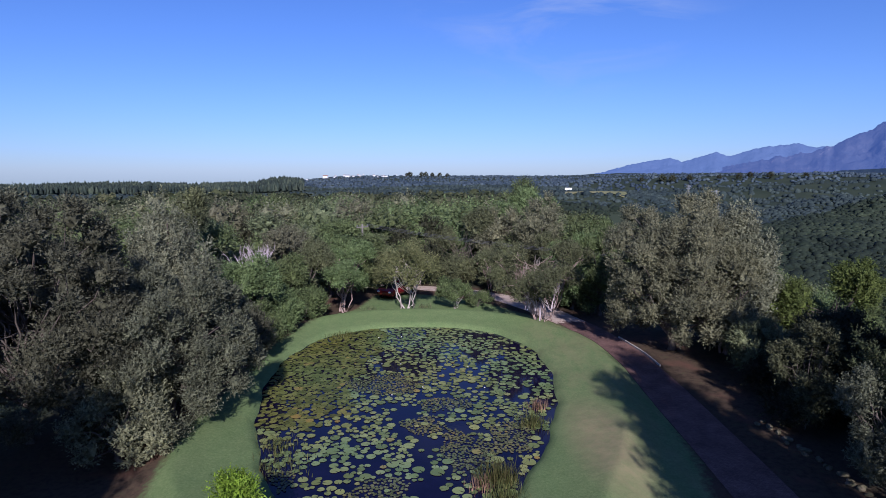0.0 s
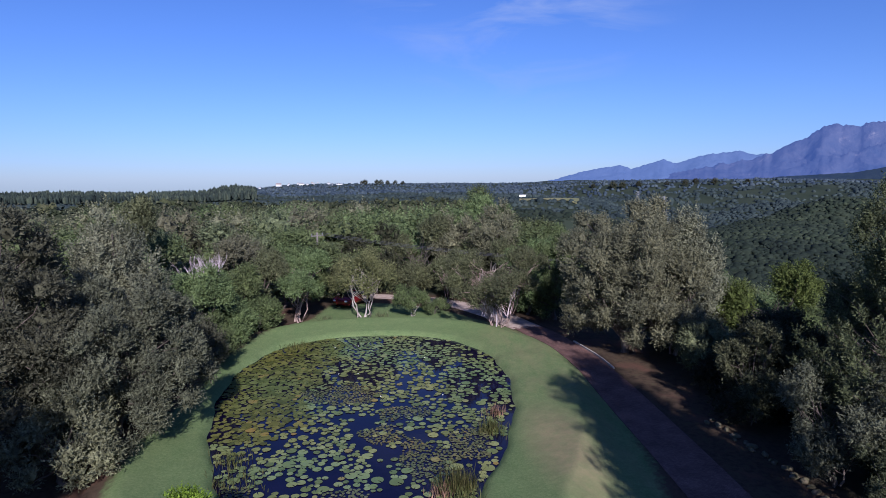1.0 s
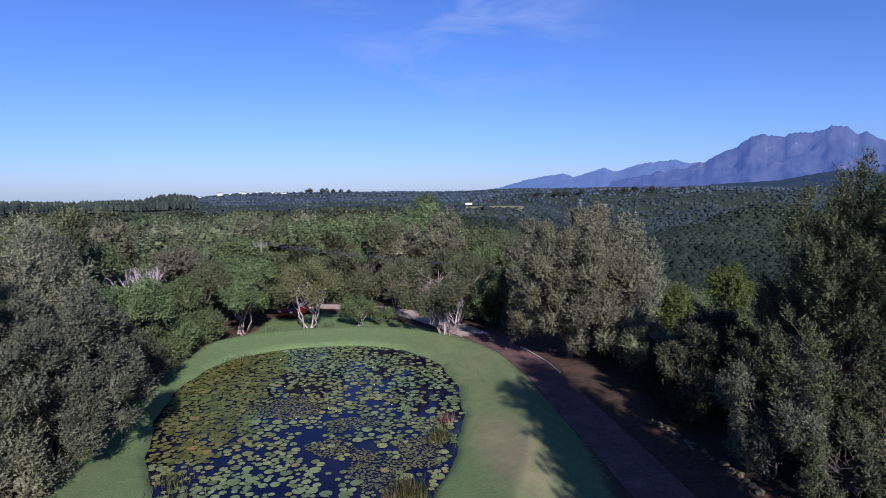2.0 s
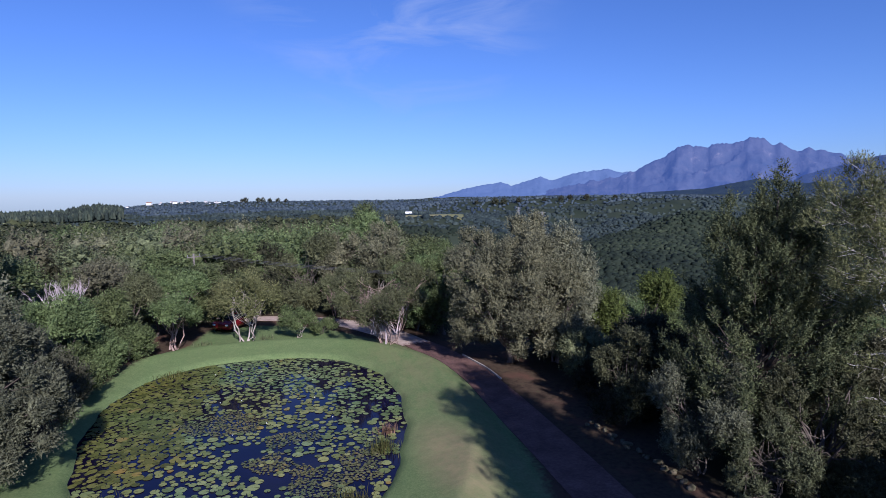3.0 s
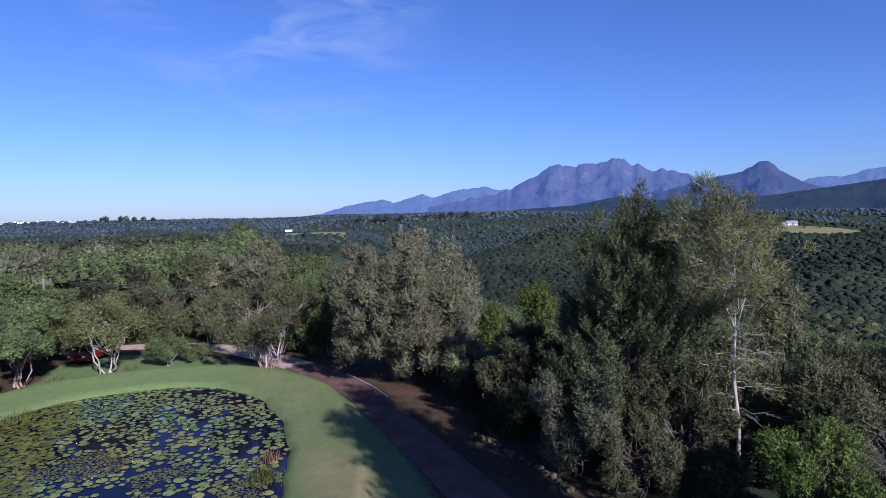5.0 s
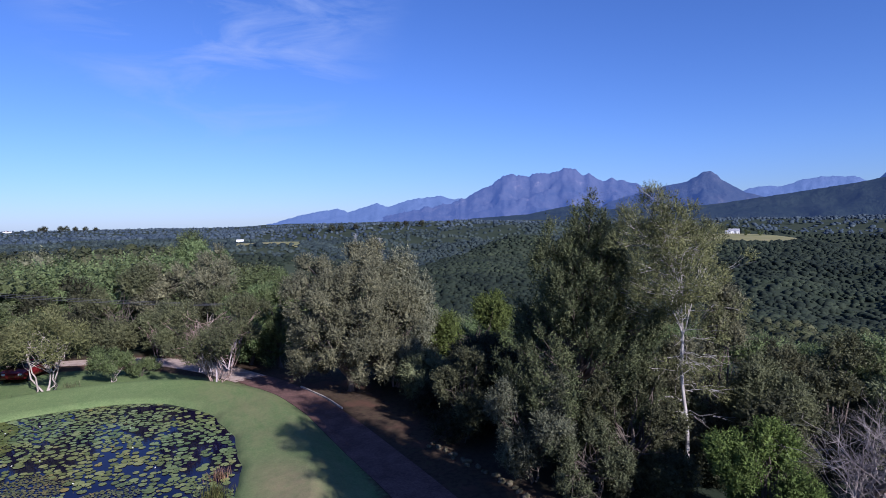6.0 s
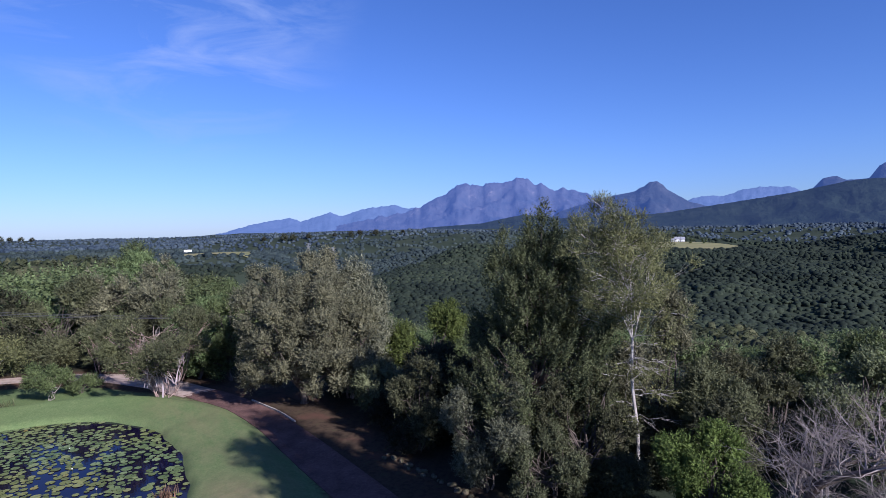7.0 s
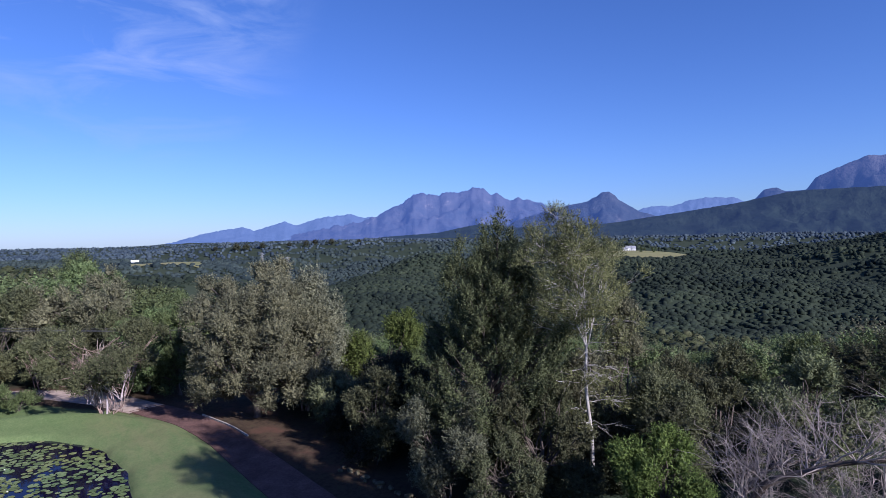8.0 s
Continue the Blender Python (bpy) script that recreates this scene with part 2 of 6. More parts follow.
def foliage(lobes, count, size, rng, mat, name="crown", per=6, core=0.6, droop=0.0, slim=0.5, reach=4.2):
    """One crown mesh: leafy sprays all over the outer side of the lobes, each a short row of leaves that points out and up; small cores close the middle."""
    C, R = np.array([c for c, r in lobes], float), np.array([r for c, r in lobes], float)
    heart = C.mean(0)
    n = count // per
    which = rng.choice(len(R), int(n * 1.7), p=R ** 2 / (R ** 2).sum())
    away = C[which] - heart
    away /= np.linalg.norm(away, axis=1)[:, None] + 1e-6
    d = rng.normal(0, 1, (len(which), 3)) + away * 0.9 + np.array([0, 0, 0.25])
    d /= np.linalg.norm(d, axis=1)[:, None]
    P = C[which] + d * R[which][:, None] * rng.uniform(0.72, 1.1, (len(which), 1))
    if len(R) < 400:                       # few sprays where one lobe lies buried in another
        deep = np.zeros(len(P))
        for c, r in zip(C, R):
            deep = np.maximum(deep, 1 - np.linalg.norm(P - c, axis=1) / r)
        keep = (deep < 0.34) | (rng.uniform(0, 1, len(P)) < 0.12)
        P, d = P[keep], d[keep]
    P, d = P[:n], d[:n]
    n = len(P)
    axis = d * 0.75 + np.array([0, 0, 0.5 - droop * 0.5]) + rng.normal(0, 0.26, (n, 3))
    axis /= np.linalg.norm(axis, axis=1)[:, None]
    S = size * rng.uniform(0.75, 1.3, n)
    k = ((np.arange(per) + 0.5) / per)[None, :, None]
    A = np.repeat(axis[:, None], per, 1)
    B = P[:, None] + A * (k - 0.4) * (S * reach)[:, None, None]
    side = np.cross(A, rng.normal(0, 1, (n, per, 3)))
    side /= np.linalg.norm(side, axis=2)[..., None] + 1e-9
    O = A * 0.65 + side * 0.75
    N = d[:, None] * 0.8 + np.array([0, 0, 0.3]) + rng.normal(0, 0.35, (n, per, 3))
    W = np.cross(N, O)
    W /= np.linalg.norm(W, axis=2)[..., None] + 1e-9
    L = S[:, None, None] * (1.2 - 0.5 * k) * rng.uniform(0.8, 1.25, (n, per, 1))
    V = np.stack([B - W * L * slim * 0.5, B + W * L * slim * 0.5, B + O * L], 2).reshape(-1, 3)
    pieces = [(V, np.arange(len(V)).reshape(-1, 3))]
    if core > 0:
        for c, r in lobes:
            j = core * r * (1 + rng.uniform(-0.3, 0.2, (len(ICO1[0]), 1)))
            pieces.append((ICO1[0] * j + c, ICO1[1]))
    V, F = merge(pieces)
    return np_mesh(name, V, F, mat)


def skeleton(base, crown, lobes, r0, rng, stems=1, spread=0.5, fork=0.35, limbs=0.9):
    """Trunk(s) and limbs as one tapered mesh from the base into the clumps."""
    base, top = np.asarray(base, float), np.asarray(crown[0], float)
    pieces = []
    for s in range(stems):
        a = rng.uniform(0, 6.28) if stems > 1 else 0
        off = np.array([math.cos(a), math.sin(a), 0]) * (spread if stems > 1 else 0) * rng.uniform(0.4, 1)
        b0 = base + off * 0.25
        end = top + off * np.array([2.2, 2.2, 0]) + np.array([0, 0, crown[1][2] * -0.05])
        P = wavy(b0, end, 9, 0.04 + 0.02 * np.linalg.norm(end - b0), rng)
        P[0] = b0
        R = np.linspace(1, 0.2, 9) ** 1.2 * r0 * (0.75 if stems > 1 else 1)
        R[0] *= 1.35
        pieces.append(tube(P, R, 7))
        for c, r in lobes:
            if rng.uniform() < limbs / stems + 0.12:
                k = rng.integers(max(1, int(9 * fork)), 8)
                Q = wavy(P[k], np.asarray(c) + rng.normal(0, 0.2, 3) * r, 6, 0.03 * np.linalg.norm(c - P[k]), rng)
                pieces.append(tube(Q, np.linspace(R[k] * 0.6, 0.02, 6), 4))
    return merge(pieces)


def tree(name, at, label, crown, n_lobes, leaf_count, leaf_size, leaf_mat, bark, seed, category="tree", group="",
         r0=0.2, stems=1, spread=0.5, lobe=(0.28, 0.5), low=-0.55, core=0.62, droop=0.0, slim=0.55, per=6, taper=0.0, limbs=0.9,
         fork=0.35, extra=(), turn=0.0, scale=1.0, base=(0, 0, 0)):
    """A tree or bush: trunk with limbs, and a crown of many leaves."""
    rng = np.random.default_rng(seed)
    e = thing(name, at, label, category, group, turn=turn, scale=scale)
    L = lobes_on(crown, n_lobes, rng, lobe, low, taper) + [(np.asarray(c, float), r) for c, r in extra]
    mesh_part("trunk", np_mesh("trunk", *skeleton((base[0], base[1], -0.6), crown, L, r0, rng, stems, spread, fork, limbs), bark, True), e)
    mesh_part("crown", foliage(L, leaf_count, leaf_size, rng, leaf_mat, per=per, core=core, droop=droop, slim=slim), e)
    return e


# ---- the lie of the land ----
def smoothstep(a, b, x):
    t = np.clip((x - a) / (b - a), 0, 1)
    return t * t * (3 - 2 * t)


POND = (-1.85, 35.0, 8.3, 10.8, 18.0)     # centre x, widest y, half width, length beyond and before it


def pond_outline(n=160):
    cx, cy, w, up, down = POND
    pts = []
    for i in range(n):
        a = 2 * math.pi * i / n
        s, c = math.sin(a), math.cos(a)
        # superellipse halves with different roundness
        if s >= 0:
            u = abs(s) ** 0.85
            x, y = math.copysign(w * max(0.0, 1 - u ** 2.6) ** 0.42, c), cy + up * u
        else:
            u = abs(s) ** 0.95
            x, y = math.copysign(w * max(0.0, 1 - u ** 1.6) ** 0.6, c), cy - down * u
        pts.append((cx + x + 0.09 * math.sin(y * 1.3) + 0.05 * math.sin(y * 2.9 + c), y))
    return np.array(pts)


POND_EDGE = pond_outline()


def edge_distance(x, y, poly):
    """Signed distance to a closed outline, negative inside."""
    x, y = np.asarray(x, float), np.asarray(y, float)
    d = np.full(x.shape, 1e9)
    inside = np.zeros(x.shape, bool)
    for (ax, ay), (bx, by) in zip(poly, np.roll(poly, -1, 0)):
        ex, ey = bx - ax, by - ay
        t = np.clip(((x - ax) * ex + (y - ay) * ey) / (ex * ex + ey * ey + 1e-12), 0, 1)
        d = np.minimum(d, np.hypot(x - ax - t * ex, y - ay - t * ey))
        cross = ((ay > y) != (by > y)) & (x < ex * (y - ay) / (ey + 1e-12) + ax)
        inside ^= cross
    return np.where(inside, -d, d)


LAWN = np.array([(-10.6, 5), (-10.9, 20), (-11.6, 26), (-11.6, 33), (-11.6, 39), (-10.6, 44.5), (-9.0, 48.2), (-7.4, 51.5), (-6.6, 57),
                 (-2.5, 58), (1.0, 56.2), (4.2, 53.2), (6.2, 50.2), (8.4, 47.2), (10.0, 43.5), (10.9, 39.5), (11.0, 34), (11.1, 29), (10.6, 24), (9.8, 20), (8.5, 5)])


RIDGES = [(-14.8, 1500, 2.6, 160, 13), (-21, 1050, 6, 120, 8), (-27, 760, 5, 110, 7), (-12, 1000, 4, 120, 7), (-8, 700, 8, 140, 8), (-22, 620, 6, 120, 9), (5, 1150, 7, 170, 8), (10, 1000, 5, 120, 6), (0, 480, 7, 70, 4), (-30, 900, 7, 130, 7)]
PLATEAUS = [(54.5, 900, 8.5, 120, (-15.5, 0.032)), (14.3, 575, 7.5, 70, (-8.0, 0.02))]   # azimuth, distance, half sizes, height and slope


def brow_distance(az):
    return np.interp(az, [16, 24, 27, 34, 40, 46, 61, 66, 70, 76, 84], [430, 480, 520, 640, 720, 790, 800, 700, 600, 500, 450])


def opposite_side(az, d):
    """The valley beyond the garden: down to a floor, up a wooded slope to its brow, then two more ridges."""
    near = np.interp(d, [0, 47, 64, 80, 100, 150, 300], [0, 0, -3, -6, -12, -26, -52])
    bd = brow_distance(az)
    be = np.interp(az, [16, 24, 26.3, 28.4, 30.8, 33.3, 36.4, 40, 43, 46, 61, 66.2, 69.9, 75.4, 84], [-3.7, -3.6, -3.5, -3.35, -2.6, -2.15, -1.55, -1.05, -1.6, -2.2, -2.3, -3.9, -4.9, -6.1, -7])
    zb = 12 + bd * np.tan(np.radians(be)) - 4
    e2 = np.interp(az, [16, 19, 26.9, 32.3, 39, 46, 55, 61, 64.9, 67.4, 71, 75.4, 84], [-1.9, -1.8, -1.1, -0.65, -0.4, -0.7, -1.0, -1.5, -1.58, -1.35, -0.6, 0.05, 0.5])
    z2 = 12 + 1250 * np.tan(np.radians(e2)) - 6
    u = np.clip((d - 300) / (bd - 300), 0, 1)
    slope = -52 + (zb + 52) * u ** 1.1
    dip = np.minimum(zb, z2) - 16
    mid = bd + (1250 - bd) * 0.42
    down = zb + (dip - zb) * smoothstep(0, 1, (d - bd) / (mid - bd))
    up = dip + (z2 - dip) * smoothstep(0, 1, (d - mid) / (1250 - mid))
    far = z2 + np.interp(d, [1250, 1450, 1750], [0, -12, 0]) + (0 - z2) * smoothstep(1400, 1750, d) + np.interp(d, [1750, 2400, 3200, 4900], [0, -6, 0, 0])
    return np.where(d < 300, near, np.where(d < bd, slope, np.where(d < mid, down, np.where(d < 1250, up, far))))


def hills(az, d):
    """Height of the land at azimuth (degrees) and distance."""
    left = np.interp(d, [0, 55, 100, 250, 600, 1000, 1400, 1900, 2500, 3200, 4900], [0, 0, -1.6, -8, -19, -28, -27, -22, -11, -14, -30])
    right = opposite_side(az, d)
    pine = np.interp(d, [0, 600, 1000, 1250, 1500, 1900, 2500, 4900], [0, 0, -12, -9, -4, -20, -36, -60]) * smoothstep(-8, -18, az)
    w = smoothstep(9, 25, az + 3 * np.sin(d / 190.0)) * (1 - smoothstep(95, 140, az))
    z = left * (1 - w) + right * w + pine
    # spurs and gullies
    x, y = d * np.sin(np.radians(az)), d * np.cos(np.radians(az))
    s = (np.sin(x / 131 + 1.3 * np.sin(y / 171)) * 0.5 + np.sin(y / 117 + 0.9 * np.sin(x / 141 + 1)) * 0.5 +
         np.sin((x + y) / 43 + 2 * np.sin(x / 77)) * 0.34 + np.sin((x - 1.4 * y) / 27 + 1.5 * np.sin(y / 61)) * 0.16)
    amp = np.interp(d, [0, 120, 330, 450, 700, 1100, 1700, 4900], [0, 0.4, 9, 14, 15, 14, 5, 6])
    z = z + s * amp * (0.45 + 0.55 * w)
    for a0, d1, wa, wd, up in RIDGES:
        z = z + up * np.exp(-((az - a0) / wa) ** 2 - ((d - d1) / wd) ** 2)
    for a0, d1, wa, wd, target in PLATEAUS:
        g = np.exp(-((az - a0) / wa) ** 4 - ((d - d1) / wd) ** 4)
        z = z * (1 - g) + (target[0] + (d - d1) * target[1]) * g
    return z


def land(x, y):
    x, y = np.asarray(x, float), np.asarray(y, float)
    d = np.hypot(x, y)
    z = hills(np.degrees(np.arctan2(x, y)), d)
    near = d < 90
    if near.any():
        pd = edge_distance(x[near], y[near], POND_EDGE)
        bank = np.interp(pd, [-3, -0.4, 0, 0.35, 2.0, 3.4, 5.0, 8], [-1.3, -0.75, -0.24, 0.05, 0.30, 0.56, 0.0, 0.0])
        bank = np.where(pd > 3.6, bank * smoothstep(12, 4, pd), bank)
        z[near] = z[near] + bank
    return z


def ground_z(x, y):
    return float(land(np.array([x]), np.array([y]))[0])


def build_ground():
    az = np.radians(np.concatenate([np.arange(-44, 82, 0.42), np.arange(82, 316, 3.0)]))
    d = np.concatenate([[0.0, 4, 8, 11], np.arange(13, 62, 0.4), 62 * 1.045 ** np.arange(0, 101)])
    d = np.minimum(d, 4900)
    A, D = np.meshgrid(az, d)
    X, Y = D * np.sin(A), D * np.cos(A)
    Z = land(X.ravel(), Y.ravel()).reshape(X.shape)
    V = np.stack([X, Y, Z], -1).reshape(-1, 3)
    nd, na = X.shape
    i, j = np.arange(nd - 1)[:, None] * na, np.arange(na)[None, :]
    j2 = (j + 1) % na
    F = np.stack([i + j, i + j2, i + na + j2, i + na + j], -1).reshape(-1, 4)
    me = np_mesh("ground", V, F[:, ::-1], GROUND, True)
    lawn = np.full(len(V), 9.0)
    r = D.ravel() < 75
    lawn[r] = edge_distance(V[r, 0], V[r, 1], LAWN)
    at = me.attributes.new("lawn_edge", "FLOAT", "POINT")
    at.data.foreach_set("value", lawn.astype(np.float32))
    return tagged(new("ground", me), "mown green lawn running out into shaded leaf litter and wooded hills", "ground", kind="structure")


def ground_material():
    m, n, l, b = material("ground", 0.95, 0.1)
    at = n.new("ShaderNodeAttribute")
    at.attribute_name = "lawn_edge"
    # lawn: fine blades, mown patches, dry straw-coloured areas
    g1, gf = noise_ramp(m, 9.0, [(0.32, (0.078, 0.13, 0.046)), (0.5, (0.132, 0.188, 0.072)), (0.68, (0.198, 0.255, 0.108))], detail=10, rough=0.85)
    g2, _ = noise_ramp(m, 0.5, [(0.35, (0, 0, 0)), (0.7, (1, 1, 1))], detail=8, rough=0.7, stretch=(1.6, 0.5, 1))
    tcx = n.new("ShaderNodeTexCoord")
    sep = n.new("ShaderNodeSeparateXYZ")
    l.new(tcx.outputs["Object"], sep.inputs["Vector"])
    worn = n.new("ShaderNodeMapRange")            # the open right-hand bank dries out first
    worn.interpolation_type = "SMOOTHSTEP"
    worn.inputs["From Min"].default_value, worn.inputs["From Max"].default_value = 4.5, 8.0
    worn.inputs["To Min"].default_value, worn.inputs["To Max"].default_value = 0.10, 0.5
    l.new(sep.outputs["X"], worn.inputs["Value"])
    wm = n.new("ShaderNodeMath")
    wm.operation = "MULTIPLY"
    l.new(g2, wm.inputs[0])
    l.new(worn.outputs["Result"], wm.inputs[1])
    pm = n.new("ShaderNodeMapping")               # a worn, dried-out patch on the bank
    pm.inputs["Location"].default_value, pm.inputs["Scale"].default_value = (-7.1 / 2.1, -24.5 / 7.0, 0), (1 / 2.1, 1 / 7.0, 0)
    l.new(tcx.outputs["Object"], pm.inputs["Vector"])
    ln = n.new("ShaderNodeVectorMath")
    ln.operation = "LENGTH"
    l.new(pm.outputs["Vector"], ln.inputs[0])
    dry = n.new("ShaderNodeMapRange")
    dry.interpolation_type = "SMOOTHSTEP"
    dry.inputs["From Min"].default_value, dry.inputs["From Max"].default_value = 1.15, 0.2
    l.new(ln.outputs["Value"], dry.inputs["Value"])
    d2, _ = noise_ramp(m, 2.2, [(0.25, (0.35, 0.35, 0.35)), (0.65, (0.95, 0.95, 0.95))], detail=9, rough=0.75)
    dm = n.new("ShaderNodeMath")
    dm.operation = "MULTIPLY"
    l.new(dry.outputs["Result"], dm.inputs[0])
    l.new(d2, dm.inputs[1])
    mx = n.new("ShaderNodeMath")
    mx.operation = "MAXIMUM"
    l.new(wm.outputs["Value"], mx.inputs[0])
    l.new(dm.outputs["Value"], mx.inputs[1])
    g3, _ = noise_ramp(m, 1.7, [(0.3, (0.86, 0.88, 0.86)), (0.7, (1.1, 1.08, 1.05))], detail=7, rough=0.7)
    lawn = mixed(m, 1.0, mixed(m, mx.outputs["Value"], g1, (0.275, 0.225, 0.125)), g3, "MULTIPLY")
    # leaf litter and red-brown soil
    f1, ff = noise_ramp(m, 4.0, [(0.3, (0.035, 0.026, 0.018)), (0.55, (0.085, 0.058, 0.038)), (0.75, (0.06, 0.07, 0.03))], detail=8, rough=0.7)
    s1, _ = noise_ramp(m, 0.35, [(0.52, (0, 0, 0)), (0.68, (1, 1, 1))])
    # soil tone lowered in place of missing tree shade beside the drive
    soil = mixed(m, s1, f1, (0.115, 0.062, 0.043))
    far, _ = noise_ramp(m, 0.02, [(0.35, (0.026, 0.036, 0.023)), (0.65, (0.044, 0.055, 0.034))], detail=8)
    rim = n.new("ShaderNodeMapRange")
    rim.inputs["From Min"].default_value, rim.inputs["From Max"].default_value = 5.0, 8.8
    l.new(at.outputs["Fac"], rim.inputs["Value"])
    out = mixed(m, rim.outputs["Result"], soil, far)
    wob = n.new("ShaderNodeMath")
    wob.operation = "MULTIPLY_ADD"
    wob.inputs[1].default_value, wob.inputs[2].default_value = 1.6, -0.8
    l.new(ff, wob.inputs[0])
    add = n.new("ShaderNodeMath")
    l.new(at.outputs["Fac"], add.inputs[0])
    l.new(wob.outputs["Value"], add.inputs[1])
    mr = n.new("ShaderNodeMapRange")
    mr.inputs["From Min"].default_value, mr.inputs["From Max"].default_value = -0.25, 0.25
    l.new(add.outputs["Value"], mr.inputs["Value"])
    l.new(mixed(m, mr.outputs["Result"], lawn, out), b.inputs["Base Color"])
    bump(m, gf, 0.6, 0.05)
    return m


GROUND = ground_material()
build_ground()


def water_material():
    m, n, l, b = material("pond_water", 0.03, 0.36)
    b.inputs["IOR"].default_value = 1.33
    c, f = noise_ramp(m, 0.6, [(0.3, (0.003, 0.002, 0.012)), (0.7, (0.007, 0.005, 0.024))])
    l.new(c, b.inputs["Base Color"])
    _, f2 = noise_ramp(m, 5.0, [(0, (0, 0, 0)), (1, (1, 1, 1))], detail=2)
    bump(m, f2, 0.06, 0.02)
    return m


def build_water():
    bm = bmesh.new()
    cx = POND_EDGE.mean(0)
    pts = cx + (POND_EDGE - cx) * 1.05
    bm.faces.new([bm.verts.new((x, y, -0.14)) for x, y in pts])
    ob = part("pond_water", bm, water_material())
    tagged(ob, "dark still pond water mirroring the blue sky", "water", kind="structure")


build_water()


# ---- lily pads ----
def pad_material(name, a, b_, c_):
    m, n, l, b = material(name, 0.5, 0.28)
    geo = n.new("ShaderNodeNewGeometry")
    info = n.new("ShaderNodeObjectInfo")
    add = n.new("ShaderNodeMath")
    l.new(geo.outputs["Random Per Island"], add.inputs[0])
    l.new(info.outputs["Random"], add.inputs[1])
    fr = n.new("ShaderNodeMath")
    fr.operation = "FRACT"
    l.new(add.outputs["Value"], fr.inputs[0])
    r = n.new("ShaderNodeValToRGB")
    r.color_ramp.elements.new(0.5)
    r.color_ramp.elements.new(0.9)
    for e, (p, c) in zip(r.color_ramp.elements, ((0, a), (0.5, b_), (0.97, c_), (1.0, (0.24, 0.18, 0.05)))):
        e.position, e.color = p, (*c, 1)
    l.new(fr.outputs["Value"], r.inputs["Fac"])
    c2, f = noise_ramp(m, 6.0, [(0.3, (0.75, 0.75, 0.7)), (0.7, (1.15, 1.12, 1.0))])
    # beds of younger, greener and of older, browner leaves
    geo_pos = n.new("ShaderNodeTexNoise")
    geo_pos.inputs["Scale"].default_value = 0.16
    geo_pos.inputs["Detail"].default_value = 3.0
    l.new(geo.outputs["Position"], geo_pos.inputs["Vector"])
    br = n.new("ShaderNodeValToRGB")
    br.color_ramp.elements[0].position, br.color_ramp.elements[0].color = 0.4, (1.08, 1.0, 0.86, 1)
    br.color_ramp.elements[1].position, br.color_ramp.elements[1].color = 0.6, (0.85, 1.0, 1.15, 1)
    l.new(geo_pos.outputs["Fac"], br.inputs["Fac"])
    base = mixed(m, 1.0, r.outputs["Color"], c2, "MULTIPLY")
    l.new(mixed(m, 1.0, base, br.outputs["Color"], "MULTIPLY"), b.inputs["Base Color"])
    bump(m, f, 0.12, 0.008)
    return m


PAD = pad_material("lily_pad", (0.11, 0.14, 0.048), (0.175, 0.21, 0.078), (0.245, 0.275, 0.115))
PAD_OLIVE = pad_material("lily_pad_olive", (0.062, 0.072, 0.016), (0.110, 0.121, 0.028), (0.167, 0.172, 0.048))
PAD_SMALL = pad_material("pond_weed", (0.068, 0.078, 0.030), (0.119, 0.127, 0.049), (0.169, 0.159, 0.074))


def pad_shape(r, rng, n=13):
    """A round floating leaf with a slit to its middle and a barely raised rim, a few millimetres thick."""
    a0 = rng.uniform(0, 6.28)
    a = a0 + np.linspace(0.13, 2 * np.pi - 0.13, n)
    w = 1 + 0.04 * np.sin(3 * a + rng.uniform(0, 6))
    rim = np.stack([r * w * np.cos(a), r * w * np.sin(a), 0.008 + 0.006 * r * np.sin(2 * a + rng.uniform(0, 6))], 1)
    V = np.concatenate([[[0, 0, 0.005]], rim, rim - np.array([0, 0, 0.006])])
    F = [[0, i + 1, i + 2] for i in range(n - 1)]
    F += [[i + 1, i + 1 + n, i + 2] for i in range(n - 1)] + [[i + 2, i + 1 + n, i + 2 + n] for i in range(n - 1)]
    return V, np.array(F)


def blob(x, y, cx, cy, rx, ry):
    return math.exp(-(((x - cx) / rx) ** 2 + ((y - cy) / ry) ** 2))


def weed_zone(x, y):
    """Where the small-leaved floating weed grows: mats in the middle, at the near end and along the near banks."""
    mats = ((-3.2, 33.0, 2.2, 1.8), (-0.9, 27.6, 1.2, 1.0), (-2.4, 21.6, 1.2, 1.0), (1.1, 25.0, 1.3, 1.8), (-6.8, 22.0, 0.9, 1.2), (3.2, 26.5, 1.2, 1.6), (0.2, 30.2, 1.6, 0.8))
    return max(blob(x, y, *m) for m in mats) + 0.35 * noise.noise((x * 0.9, y * 0.7, 5.0))


